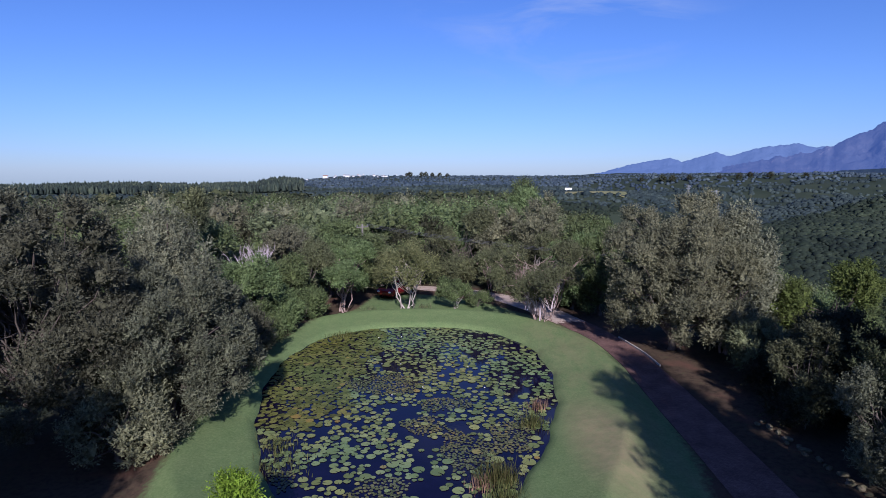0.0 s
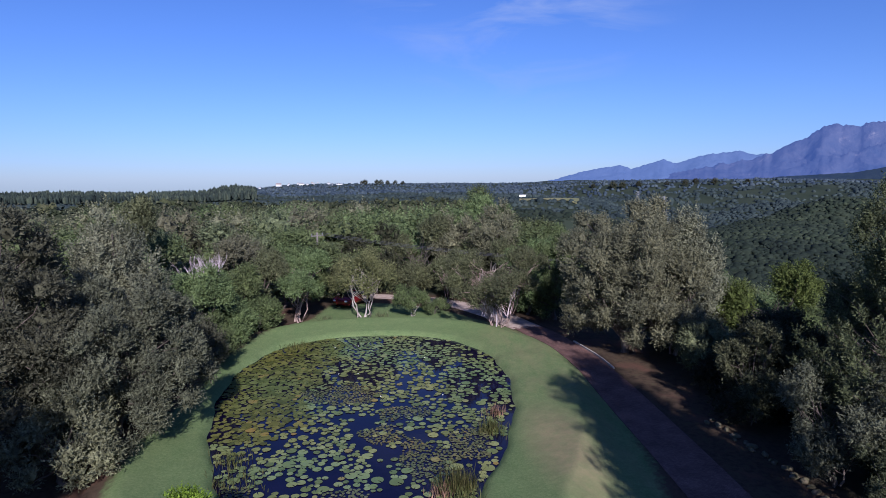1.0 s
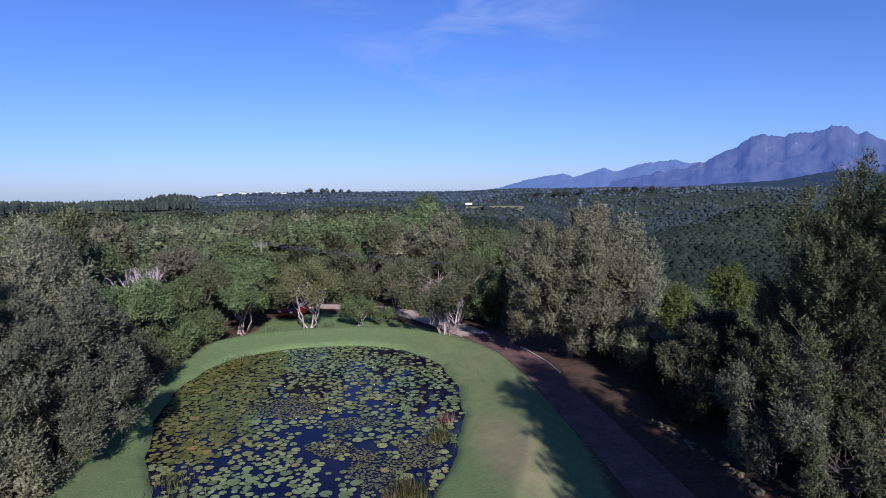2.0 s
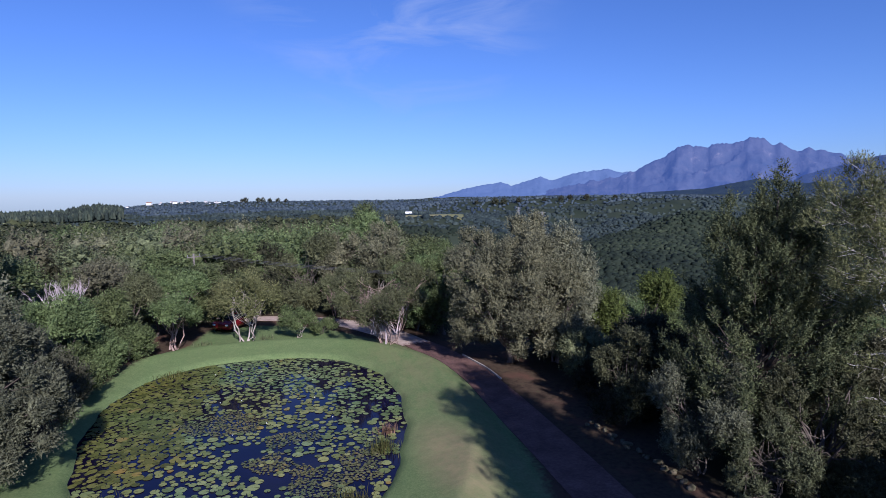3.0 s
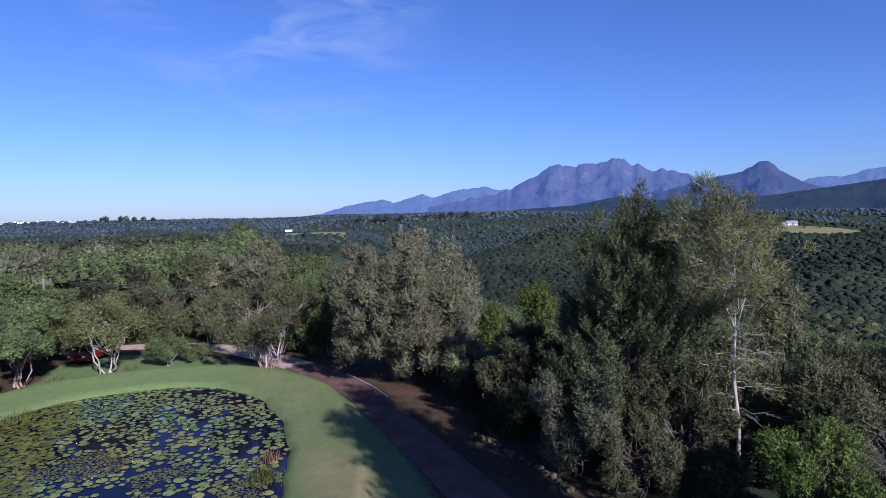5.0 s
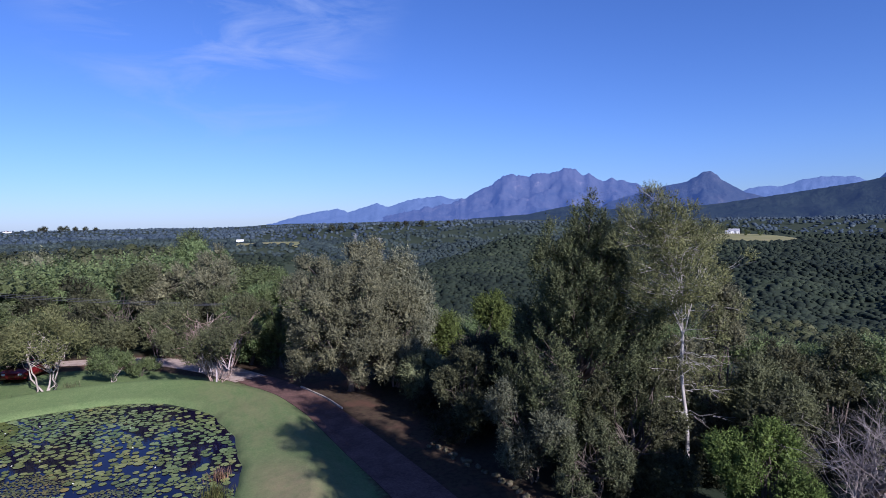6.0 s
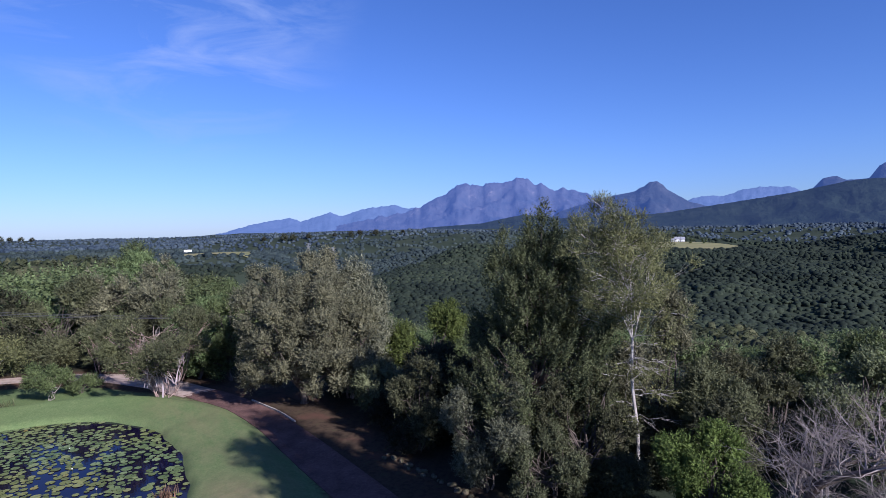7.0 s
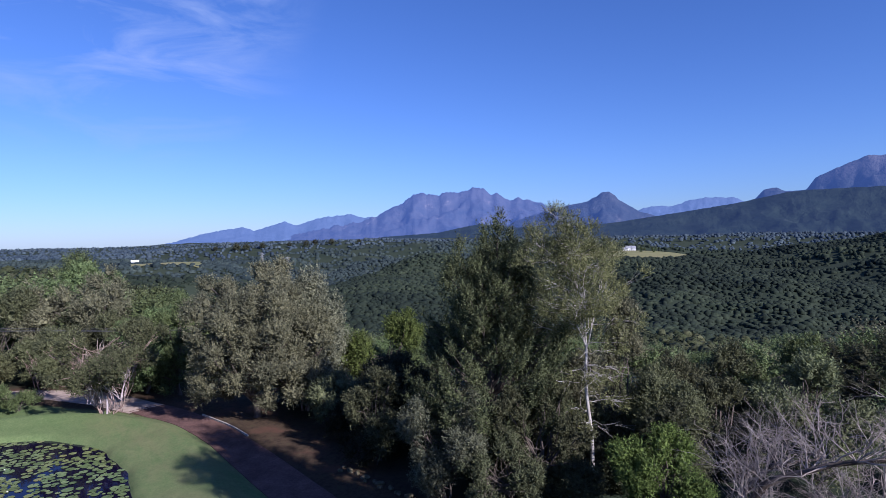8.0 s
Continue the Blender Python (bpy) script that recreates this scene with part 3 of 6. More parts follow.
def pad_density(x, y):
    """How much of the water the large pads cover: an old olive bed along one bank, looser clusters, and open water between."""
    v = noise.fractal((x * 0.8, y * 0.62, 3.0), 0.7, 2.1, 4)
    d = float(np.clip((v + 0.12) / 0.36, 0.03, 0.9))
    d = max(d, 0.66 * min(1.0, 1.5 * blob(x, y, -7.6, 37.5, 3.2, 8.0)))
    d = max(d, 0.75 * blob(x, y, -3.0, 42.5, 4.5, 2.6))
    for hole in ((-0.9, 25.0, 1.0, 1.9), (-0.4, 22.0, 0.8, 1.6), (0.6, 27.6, 1.0, 1.1), (-6.0, 26.8, 1.3, 0.8), (-3.4, 36.4, 1.5, 0.8), (-1.0, 38.4, 1.3, 0.7), (2.6, 43.6, 2.2, 1.1), (4.6, 41.0, 1.0, 1.3), (3.9, 30.8, 1.2, 0.9), (-2.6, 28.8, 1.6, 0.8), (-3.2, 33.0, 1.8, 1.3)):
        d *= 1 - 0.94 * min(1.0, 1.25 * blob(x, y, *hole))
    return d


def build_lilies():
    rng = np.random.default_rng(11)
    bed = thing("water_lilies", (0, 0, -0.125), "floating green and olive water lily pads on dark pond water", "water lily")
    placed, cell = [], {}
    X, Y = rng.uniform(-10.4, 6.8, 60000), rng.uniform(17.5, 46.4, 60000)
    inside = edge_distance(X, Y, POND_EDGE[::2]) < -0.04
    for x, y in zip(X[inside].tolist(), Y[inside].tolist()):
        if len(placed) >= 9000:
            break
        weed = weed_zone(x, y) > 0.42
        olive = x + 1.5 * noise.noise((x * 0.3, y * 0.3, 1.0)) < -4.6 - 0.05 * (40 - y) and y > 27
        if weed and rng.uniform() < 0.9:
            kind, r = 2, rng.uniform(0.045, 0.1)
            if rng.uniform() > 0.85:
                continue
        else:
            if rng.uniform() > pad_density(x, y):
                continue
            kind = 1 if olive else 0
            r = rng.choice([rng.uniform(0.09, 0.15), rng.uniform(0.15, 0.22), rng.uniform(0.22, 0.3)], p=[0.3, 0.5, 0.2])
        key = (int(x // 0.9), int(y // 0.9))
        near = [q for i in (-1, 0, 1) for j in (-1, 0, 1) for q in cell.get((key[0] + i, key[1] + j), ())]
        lap = 0.7 if kind == 1 else 0.86 if kind == 0 else 0.7
        if any((q[0] - x) ** 2 + (q[1] - y) ** 2 < (lap * (q[2] + r)) ** 2 for q in near):
            continue
        placed.append((x, y, r, kind))
        cell.setdefault(key, []).append((x, y, r))
    placed.sort(key=lambda q: q[1] + (40 if q[3] == 2 else 0))
    mats = (PAD, PAD_OLIVE, PAD_SMALL)
    shapes = [[np_mesh("lily_pad", *pad_shape(1.0, rng), mt) for _ in range(6)] for mt in mats]
    for x, y, r, kind in placed[:300]:
        ob = mesh_part("lily_pad", shapes[kind][rng.integers(6)], bed)
        ob.matrix_basis = Matrix.LocRotScale((x, y, rng.uniform(0, 0.012)), Euler((rng.normal(0, 0.02), rng.normal(0, 0.02), rng.uniform(0, 6.28))), (r, r, 0.5))
    for kind, mt in enumerate(mats):
        rest = []
        for x, y, r, kd in placed[300:]:
            if kd != kind:
                continue
            V, F = pad_shape(r, rng, 6 if r < 0.12 else 9)
            tilt = rng.normal(0, 0.02, 2)
            V[:, 2] += V[:, 0] * tilt[0] + V[:, 1] * tilt[1] + rng.uniform(0, 0.012)
            rest.append((V + np.array([x, y, 0]), F))
        label = ("pale green lily pads lying further out", "old olive-yellow lily pads crowded along the bank", "brownish small-leaved floating pond weed")[kind]
        tagged(mesh_part("lily_carpet", np_mesh("lily_carpet", *merge(rest), mt), bed, label), kind="stuff")


build_lilies()


FLOWER, _n, _l, _b = material("lily_flower", 0.6, 0.3)
_c, _f = noise_ramp(FLOWER, 20.0, [(0.3, (0.62, 0.62, 0.58)), (0.7, (0.82, 0.82, 0.78))])
_l.new(_c, _b.inputs["Base Color"])


def build_flowers():
    """White buds on thin stalks that stand a hand above the water."""
    rng = np.random.default_rng(19)
    stalk = np_mesh("stalk", *tube([(0, 0, -0.1), (0.01, 0, 0.1), (0.03, 0.01, 0.24)], [0.012, 0.011, 0.009], 5), LEAF_REED, True)
    petals = []
    for k in range(9):
        a = k * 2.4
        o = np.array([math.cos(a), math.sin(a), 1.6 - 0.1 * k])
        w = np.array([-math.sin(a), math.cos(a), 0]) * 0.022
        c = np.array([0.03, 0.01, 0.23])
        m = c + o * 0.035
        petals.append((np.stack([c, m - w, c + o * 0.075, m + w]), np.array([[0, 1, 2, 3]])))
    flower = np_mesh("flower", *merge(petals), FLOWER)
    n = 0
    while n < 9:
        x, y = rng.uniform(-9.5, 6), rng.uniform(22, 44)
        if edge_distance(np.array([x]), np.array([y]), POND_EDGE[::4])[0] > -0.8:
            continue
        e = thing("water_lily_bud", (x, y, -0.12), "white water lily bud on a thin stalk above the pads", "flower", "lily buds in the pond", turn=rng.uniform(0, 360), scale=0.65)
        mesh_part("stalk", stalk, e)
        mesh_part("flower", flower, e, "small white flower")
        n += 1


build_flowers()


# ---- reeds and tufts ----
def tuft(name, at, label, n, height, spread, mat, seed, width=0.016, lean=0.55, category="reeds"):
    """A clump of arching blades, each a thin tapered strip folded along its middle."""
    rng = np.random.default_rng(seed)
    b = rng.normal(0, spread, (n, 2))
    ang, le = rng.uniform(0, 6.28, n), np.abs(rng.normal(0, lean, n))
    h = height * rng.uniform(0.5, 1.1, n)
    dirs = np.stack([np.cos(ang), np.sin(ang)], 1)
    side = np.stack([-dirs[:, 1], dirs[:, 0]], 1)
    rows = []
    for t, w in ((0, 1.0), (0.4, 0.9), (0.75, 0.6), (1.0, 0.08)):
        c = np.concatenate([b + dirs * (le * h * t * t)[:, None], (h * t * (1 - 0.25 * le * t))[:, None]], 1)
        s = np.concatenate([side * width * w, np.zeros((n, 1))], 1)
        rows.append(np.stack([c - s, c + s], 1))
    V = np.stack(rows, 1).reshape(-1, 3)
    k = np.arange(n)[:, None] * 8
    F = np.stack([np.stack([k[:, 0] + 2 * i, k[:, 0] + 2 * i + 1, k[:, 0] + 2 * i + 3, k[:, 0] + 2 * i + 2], 1) for i in range(3)], 1).reshape(-1, 4)
    e = thing(name, at, label, category, "reeds round the pond")
    tagged(mesh_part("blade_tuft", np_mesh("blade_tuft", V, F, mat), e), kind="stuff")
    return e


for x, y, n, h, s, mat, label in [
        (2.2, 22.3, 420, 1.7, 0.45, LEAF_REED, "tall green and straw reeds at the pond edge"),
        (1.5, 21.9, 150, 0.9, 0.35, LEAF_RED, "reddish dry reed clump at the pond edge"),
        (2.4, 20.6, 260, 1.2, 0.4, LEAF_REED, "green reed clump at the pond edge"),
        (4.3, 27.6, 260, 1.3, 0.4, LEAF_REED, "straw-tipped reed clump at the pond edge"),
        (4.9, 29.6, 140, 1.1, 0.25, LEAF_RED, "small brown reed clump at the pond edge"),
        (-7.4, 25.0, 170, 1.0, 0.65, LEAF_REED, "straw-coloured reeds standing in shallow water"),
        (-6.9, 23.2, 200, 0.8, 0.75, LEAF_REED, "low sedge at the pond margin"),
        (-7.6, 43.2, 260, 0.8, 0.6, LEAF_REED, "low grassy sedge on the far bank"),
        (-6.3, 50.6, 90, 1.1, 0.45, LEAF_MIXED, "strap-leaved garden plant beside the lawn"),
        (-1.6, 51.4, 80, 1.0, 0.4, LEAF_MIXED, "strap-leaved garden plant beside the lawn")]:
    tuft("reed_clump", (x, y, -0.2 if edge_distance(np.array([x]), np.array([y]), POND_EDGE)[0] < 0 else ground_z(x, y)), label, int(n * 0.75), h * 0.54, s * 0.85, mat, int(500 + x * 10 + y))


# ---- drive and path ----
def ribbon(name, pts, widths, mat, label, lift=0.03, seg=60, rows=5):
    """A surfaced way laid over the ground along a smooth line, with a thickness."""
    P = np.array(pts, float)
    t = np.linspace(0, len(P) - 1, seg)
    C = np.stack([np.interp(t, np.arange(len(P)), P[:, k]) for k in (0, 1)], 1)
    for _ in range(6):
        C[1:-1] = (C[:-2] + 2 * C[1:-1] + C[2:]) / 4
    W = np.interp(t, np.arange(len(P)), widths)
    D = np.gradient(C, axis=0)
    D /= np.linalg.norm(D, axis=1)[:, None]
    N = np.stack([D[:, 1], -D[:, 0]], 1)
    u = np.linspace(-1, 1, rows)
    G = C[:, None, :] + N[:, None, :] * (W[:, None] * 0.5 * u[None, :])[..., None]
    Z = land(G[..., 0].ravel(), G[..., 1].ravel()).reshape(G.shape[:2]) + lift
    Zm = Z.copy()
    V = np.concatenate([G, Zm[..., None]], -1)
    low = V[:, [0, -1]].copy()
    low[..., 2] -= 0.25
    V = np.concatenate([low[:, :1], V, low[:, 1:]], 1)
    n, k = V.shape[:2]
    i, j = np.arange(n - 1)[:, None] * k, np.arange(k - 1)[None, :]
    F = np.stack([i + j, i + k + j, i + k + j + 1, i + j + 1], -1).reshape(-1, 4)
    return tagged(new(name, np_mesh(name, V.reshape(-1, 3), F[:, ::-1], mat)), label, name.split("_")[0], kind="structure"), C, N, W


def paving_material():
    m, n, l, b = material("brick_paving", 0.9, 0.15)
    tc = n.new("ShaderNodeTexCoord")
    br = n.new("ShaderNodeTexBrick")
    br.inputs["Scale"].default_value = 4.5
    br.inputs["Color1"].default_value = (0.15, 0.086, 0.073, 1)
    br.inputs["Color2"].default_value = (0.225, 0.135, 0.115, 1)
    br.inputs["Mortar"].default_value = (0.085, 0.057, 0.048, 1)
    br.inputs["Mortar Size"].default_value = 0.02
    l.new(tc.outputs["Object"], br.inputs["Vector"])
    c, f = noise_ramp(m, 0.9, [(0.3, (0.62, 0.6, 0.6)), (0.7, (1.15, 1.1, 1.08))], detail=8)
    l.new(mixed(m, 1.0, br.outputs["Color"], c, "MULTIPLY"), b.inputs["Base Color"])
    bump(m, f, 0.3, 0.02)
    return m


PAVING = paving_material()
DIRT, _n, _l, _b = material("dirt_track", 0.95, 0.1)
_c, _f = noise_ramp(DIRT, 1.6, [(0.3, (0.34, 0.25, 0.20)), (0.7, (0.55, 0.44, 0.37))], detail=8)
_l.new(_c, _b.inputs["Base Color"])
bump(DIRT, _f, 0.4, 0.04)
drive, drive_c, drive_n, drive_w = ribbon("road_drive", [(11.2, 2), (11.7, 15), (12.0, 24), (12.1, 32), (12.0, 38), (11.2, 43), (10.2, 47)], [2.4] * 7, PAVING,
                                          "reddish brick-paved drive, sunlit and shaded by trees", seg=90)
ribbon("road_track", [(10.2, 46.5), (8.6, 51.2), (6.2, 55.4), (2.8, 59.4), (-2, 61.9), (-8, 63.4)], [2.6, 2.9, 2.9, 2.6, 2.4, 2.4], DIRT,
       "pale brown dirt track with worn wheel ruts")

STONE, _n, _l, _b = material("edging_stone", 0.9, 0.2)
_c, _f = noise_ramp(STONE, 3.0, [(0.3, (0.30, 0.26, 0.22)), (0.7, (0.62, 0.58, 0.52))])
_l.new(_c, _b.inputs["Base Color"])


def build_edging():
    e = thing("drive_edging", (0, 0, 0), "pale stone edging strip along the brick drive", "edging", kind="structure")
    bm = bmesh.new()
    bmesh.ops.create_cube(bm, size=1)
    bmesh.ops.bevel(bm, geom=bm.edges[:], offset=0.06, segments=1, affect="EDGES")
    for v in bm.verts:
        v.co = Vector((v.co.x * 0.08, v.co.y * 0.45, v.co.z * 0.14))
    me = bpy.data.meshes.new("edging_stone")
    bm.to_mesh(me)
    bm.free()
    me.materials.append(STONE)
    rng = np.random.default_rng(4)
    for k in range(36, 80):
        x, y = drive_c[k] + drive_n[k] * (drive_w[k] * 0.5 + 0.1)
        if 35.8 < y < 42.0:
            ob = mesh_part("edging_stone", me, e)
            ob.matrix_basis = pose(x, y, ground_z(x, y) + 0.03, 0, 0, math.degrees(math.atan2(-(drive_n[k][1]), -drive_n[k][0])) + rng.uniform(-3, 3))


build_edging()


FIELDSTONE, _n, _l, _b = material("mossy_stone", 0.95, 0.1)
_c, _f = noise_ramp(FIELDSTONE, 4.0, [(0.3, (0.07, 0.075, 0.035)), (0.6, (0.15, 0.125, 0.085)), (0.8, (0.24, 0.21, 0.17))])
_l.new(_c, _b.inputs["Base Color"])


def build_margin():
    """Low mossy stones along the shaded far side of the drive."""
    rng = np.random.default_rng(14)
    for k in range(20):
        t = k / 19
        x, y = 15.2 + 0.6 * t + rng.normal(0, 0.12), 27.5 - 7.5 * t + rng.normal(0, 0.1)
        bm = bmesh.new()
        bmesh.ops.create_icosphere(bm, subdivisions=2, radius=1)
        for v in bm.verts:
            v.co *= 1 + 0.25 * noise.noise(v.co * 1.7 + Vector((k * 3.1, 0, 0)))
            v.co = Vector((v.co.x * 0.16, v.co.y * 0.26, v.co.z * 0.14)) * (0.5 + 0.5 * ((k * 37) % 11) / 10)
        ob = part("edging_stone", bm, FIELDSTONE)
        ob.matrix_basis = pose(x, y, ground_z(x, y) + 0.05, 0, 0, rng.uniform(0, 360))
        tagged(ob, "rough pale stone edging the shaded bank", "stone", "stones beside the drive")


build_margin()


# ---- single trees and bushes round the pond ----
def gz(x, y, sink=0.0):
    return (x, y, ground_z(x, y) - sink)


def round_tree(name, x, y, h, rx, rz_frac, label, leaf, bark, seed, count=6000, size=0.22, n=26, **kw):
    """A tree of height h whose crown fills the top rz_frac of it."""
    rz = h * rz_frac / 2
    return tree(name, gz(x, y), label, ((0, 0, h - rz), (rx, rx, rz)), n, int(count * (1.9 if count < 30000 else 1.7)), size * 0.66, leaf, bark, seed, **kw)


OLIVE = "tall bushy tree with dull grey-olive foliage beside the lawn"
round_tree("tree", -12.9, 27.2, 7.4, 4.0, 0.99, OLIVE, LEAF_BROWN, BARK_GREY, 21, 44000, 0.19, 90, low=-0.95, lobe=(0.17, 0.3))
round_tree("tree", -18.0, 25.2, 11.3, 5.0, 0.92, OLIVE, LEAF_BROWN, BARK_GREY, 22, 46000, 0.20, 100, low=-0.9, lobe=(0.16, 0.28))
round_tree("tree", -23.5, 29.0, 11.6, 5.0, 0.92, OLIVE, LEAF_BROWN, BARK_GREY, 24, 24000, 0.3, 70, low=-0.9, lobe=(0.18, 0.3))
round_tree("tree", -20.3, 46.5, 11.2, 2.9, 0.9, "tall green tree rising behind olive trees", LEAF_MIXED, BARK_GREY, 25, 13000, 0.3, 28, low=-0.9, taper=0.2)
round_tree("tree", 15.2, 39.2, 10.6, 5.0, 0.95, "large dense grey-olive tree beside the drive", LEAF_OLIVE, BARK_GREY, 26, 46000, 0.22, 110, low=-0.92, r0=0.3, taper=0.2, lobe=(0.16, 0.28))
round_tree("tree", -3.2, 51.0, 5.6, 2.6, 0.64, "small tree with pale forked trunk and yellow-green crown", LEAF_YELLOW, BARK_PALE, 28, 6500, 0.24, 18, stems=5, spread=0.8, r0=0.11, fork=0.5, core=0.3)
round_tree("tree", -8.6, 50.3, 6.2, 3.2, 0.74, "green tree with pale pinkish trunks beside the lawn", LEAF_GREEN, BARK_PINK, 29, 13000, 0.26, 34, stems=5, spread=0.7, r0=0.13, lobe=(0.2, 0.36))
round_tree("bush", 0.8, 51.4, 2.5, 1.5, 0.78, "small round dark green bush on bare stems", LEAF_GREEN, BARK_PALE, 30, 4200, 0.18, 12, category="bush", stems=3, r0=0.06)
round_tree("bush", 3.1, 52.2, 1.3, 1.3, 0.95, "low clipped green bush beside the track", LEAF_GREEN, BARK_GREY, 31, 2600, 0.17, 10, category="bush", r0=0.05)
round_tree("tree", 7.9, 47.0, 6.5, 4.2, 0.72, "spreading shrubby tree with bare grey twigs and patchy leaves", LEAF_MIXED, BARK_PINK, 32, 15000, 0.2, 44, low=-0.6, stems=14, spread=1.5, r0=0.06, core=0.0, limbs=0.6)
round_tree("tree", 25.0, 38.0, 6.0, 3.6, 0.97, "bright green bushy tree at the edge of the wood", LEAF_FRESH, BARK_GREY, 33, 13000, 0.25, 24, low=-0.9)
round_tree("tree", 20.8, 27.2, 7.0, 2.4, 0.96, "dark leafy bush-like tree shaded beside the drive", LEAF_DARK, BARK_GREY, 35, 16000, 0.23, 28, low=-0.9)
round_tree("tree", 16.9, 21.0, 5.2, 2.1, 0.93, "leafy shrub with pale pinkish grey shoots", LEAF_BROWN, BARK_GREY, 36, 15000, 0.17, 46, low=-0.85, stems=4, lobe=(0.18, 0.34), r0=0.08)
round_tree("tree", 17.6, 18.3, 3.4, 1.7, 0.95, "lower leafy shrub with pale pinkish grey shoots", LEAF_DUSK, BARK_GREY, 89, 11000, 0.15, 40, low=-0.85, stems=4, lobe=(0.18, 0.34), r0=0.06)
round_tree("tree", 20.0, 18.0, 5.6, 2.0, 0.96, "dull green shrub beneath a tall evergreen", LEAF_DUSK, BARK_GREY, 94, 14000, 0.16, 40, low=-0.9, lobe=(0.18, 0.34))
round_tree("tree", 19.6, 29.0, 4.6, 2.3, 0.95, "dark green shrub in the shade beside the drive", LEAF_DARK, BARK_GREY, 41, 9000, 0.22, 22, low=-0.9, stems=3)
round_tree("tree", 18.0, 33.2, 3.4, 1.6, 0.9, "low shaded shrub on red-brown soil", LEAF_MIXED, BARK_GREY, 42, 4200, 0.2, 14, low=-0.8, stems=4, r0=0.07)
round_tree("tree", 26.0, 18.6, 8.6, 2.4, 0.95, "grey-green tree beside a slender white trunk", LEAF_OLIVE, BARK_GREY, 38, 16000, 0.22, 30, low=-0.9, taper=0.3)
round_tree("tree", 25.6, 15.4, 5.4, 1.7, 0.95, "dull green leafy tree", LEAF_MIXED, BARK_GREY, 43, 11000, 0.21, 22, low=-0.9)
round_tree("bush", 20.9, 12.6, 4.3, 1.7, 0.95, "bright green leafy bush", LEAF_FRESH, BARK_GREY, 39, 12000, 0.17, 34, category="bush", low=-0.9)
round_tree("bush", -5.9, 15.6, 2.85, 1.0, 0.8, "bright lime-green bush catching the sun", LEAF_LIME, BARK_GREY, 40, 5200, 0.15, 14, category="bush", r0=0.07)
# out-of-view trees, some inferred from their shadows, the rest added to block light
for k, (x, y, h, r, tp) in enumerate([(13.9, -7, 22.6, 3.2, 0.62), (15.3, -6, 24.0, 2.5, 0.15), (-13.0, -6, 19.5, 4.2, 0.2), (-20.5, -6, 18.5, 4.8, 0.2), (-28, -6, 18, 4.8, 0.2),
                                      (15.6, 0.3, 14.4, 2.1, 0.2), (-16.0, 4.0, 11.5, 3.6, 0.2), (-22.5, 9.0, 9.5, 3.6, 0.2), (-30.5, 14.0, 10.0, 4.2, 0.2)]):
    round_tree("tree", x, y, h, r, 0.9, "tall unseen tree placed to cast shade", LEAF_DARK, BARK_GREY, 60 + k, 4200, 0.9, 34, low=-0.95, r0=0.35, core=1.0, lobe=(0.4, 0.62), taper=tp)


round_tree("bush", -13.4, 23.6, 3.2, 2.0, 0.97, "grey-olive bush on red-brown soil beside the lawn", LEAF_OLIVE, BARK_GREY, 50, 6500, 0.2, 20, category="bush", low=-0.9)
# dark bush put where only black shade lies under the left-hand trees
round_tree("bush", -18.5, 20.0, 4.4, 3.2, 0.97, "dark undergrowth added to fill the shade beneath tall trees", LEAF_DARK, BARK_GREY, 51, 7000, 0.26, 24, category="bush", low=-0.9)
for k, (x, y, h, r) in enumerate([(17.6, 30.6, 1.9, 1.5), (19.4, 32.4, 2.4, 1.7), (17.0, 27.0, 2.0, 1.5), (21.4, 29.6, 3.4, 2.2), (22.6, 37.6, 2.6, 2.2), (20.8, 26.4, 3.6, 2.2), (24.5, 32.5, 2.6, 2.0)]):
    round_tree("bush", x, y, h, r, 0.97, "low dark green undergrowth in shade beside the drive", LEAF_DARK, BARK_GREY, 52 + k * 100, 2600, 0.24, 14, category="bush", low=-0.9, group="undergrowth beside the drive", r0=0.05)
for k, (x, y, h, r) in enumerate([(-12.9, 32.6, 3.0, 1.7), (-12.6, 35.8, 3.2, 1.8), (-12.4, 38.6, 2.8, 1.6), (-11.9, 42.4, 3.0, 1.6), (-10.9, 46.4, 2.8, 1.5), (-14.6, 30.4, 4.0, 2.2)]):
    round_tree("bush", x, y, h, r, 0.98, "leafy green shrub overhanging the mown lawn edge", LEAF_GREEN if y > 37 else LEAF_BROWN, BARK_GREY, 420 + k, 5200, 0.19, 20, category="bush", low=-0.95, group="shrubs along the lawn edge", r0=0.05)
round_tree("tree", 18.2, 38.0, 7.4, 2.6, 0.94, "lower grey-olive tree beside the drive", LEAF_OLIVE, BARK_PINK, 49, 13000, 0.24, 28, low=-0.85, stems=3, r0=0.12)
round_tree("tree", -14.4, 40.3, 6.2, 3.3, 0.98, "dense green tree overhanging the lawn edge", LEAF_GREEN, BARK_GREY, 44, 15000, 0.25, 30, low=-0.95)
round_tree("tree", -13.4, 45.6, 5.2, 3.2, 0.98, "dense green tree overhanging the lawn edge", LEAF_GREEN, BARK_GREY, 45, 15000, 0.25, 30, low=-0.95)
round_tree("tree", -11.6, 50.0, 6.0, 2.8, 0.95, "dense green tree overhanging the lawn edge", LEAF_MIXED, BARK_GREY, 46, 11000, 0.26, 26, low=-0.95)
round_tree("tree", 8.4, 62.0, 9.5, 4.8, 0.86, "tall spreading grey-green tree behind the track", LEAF_OLIVE, BARK_GREY, 47, 16000, 0.32, 70, low=-0.9, r0=0.2, stems=3, spread=0.9, lobe=(0.2, 0.32))
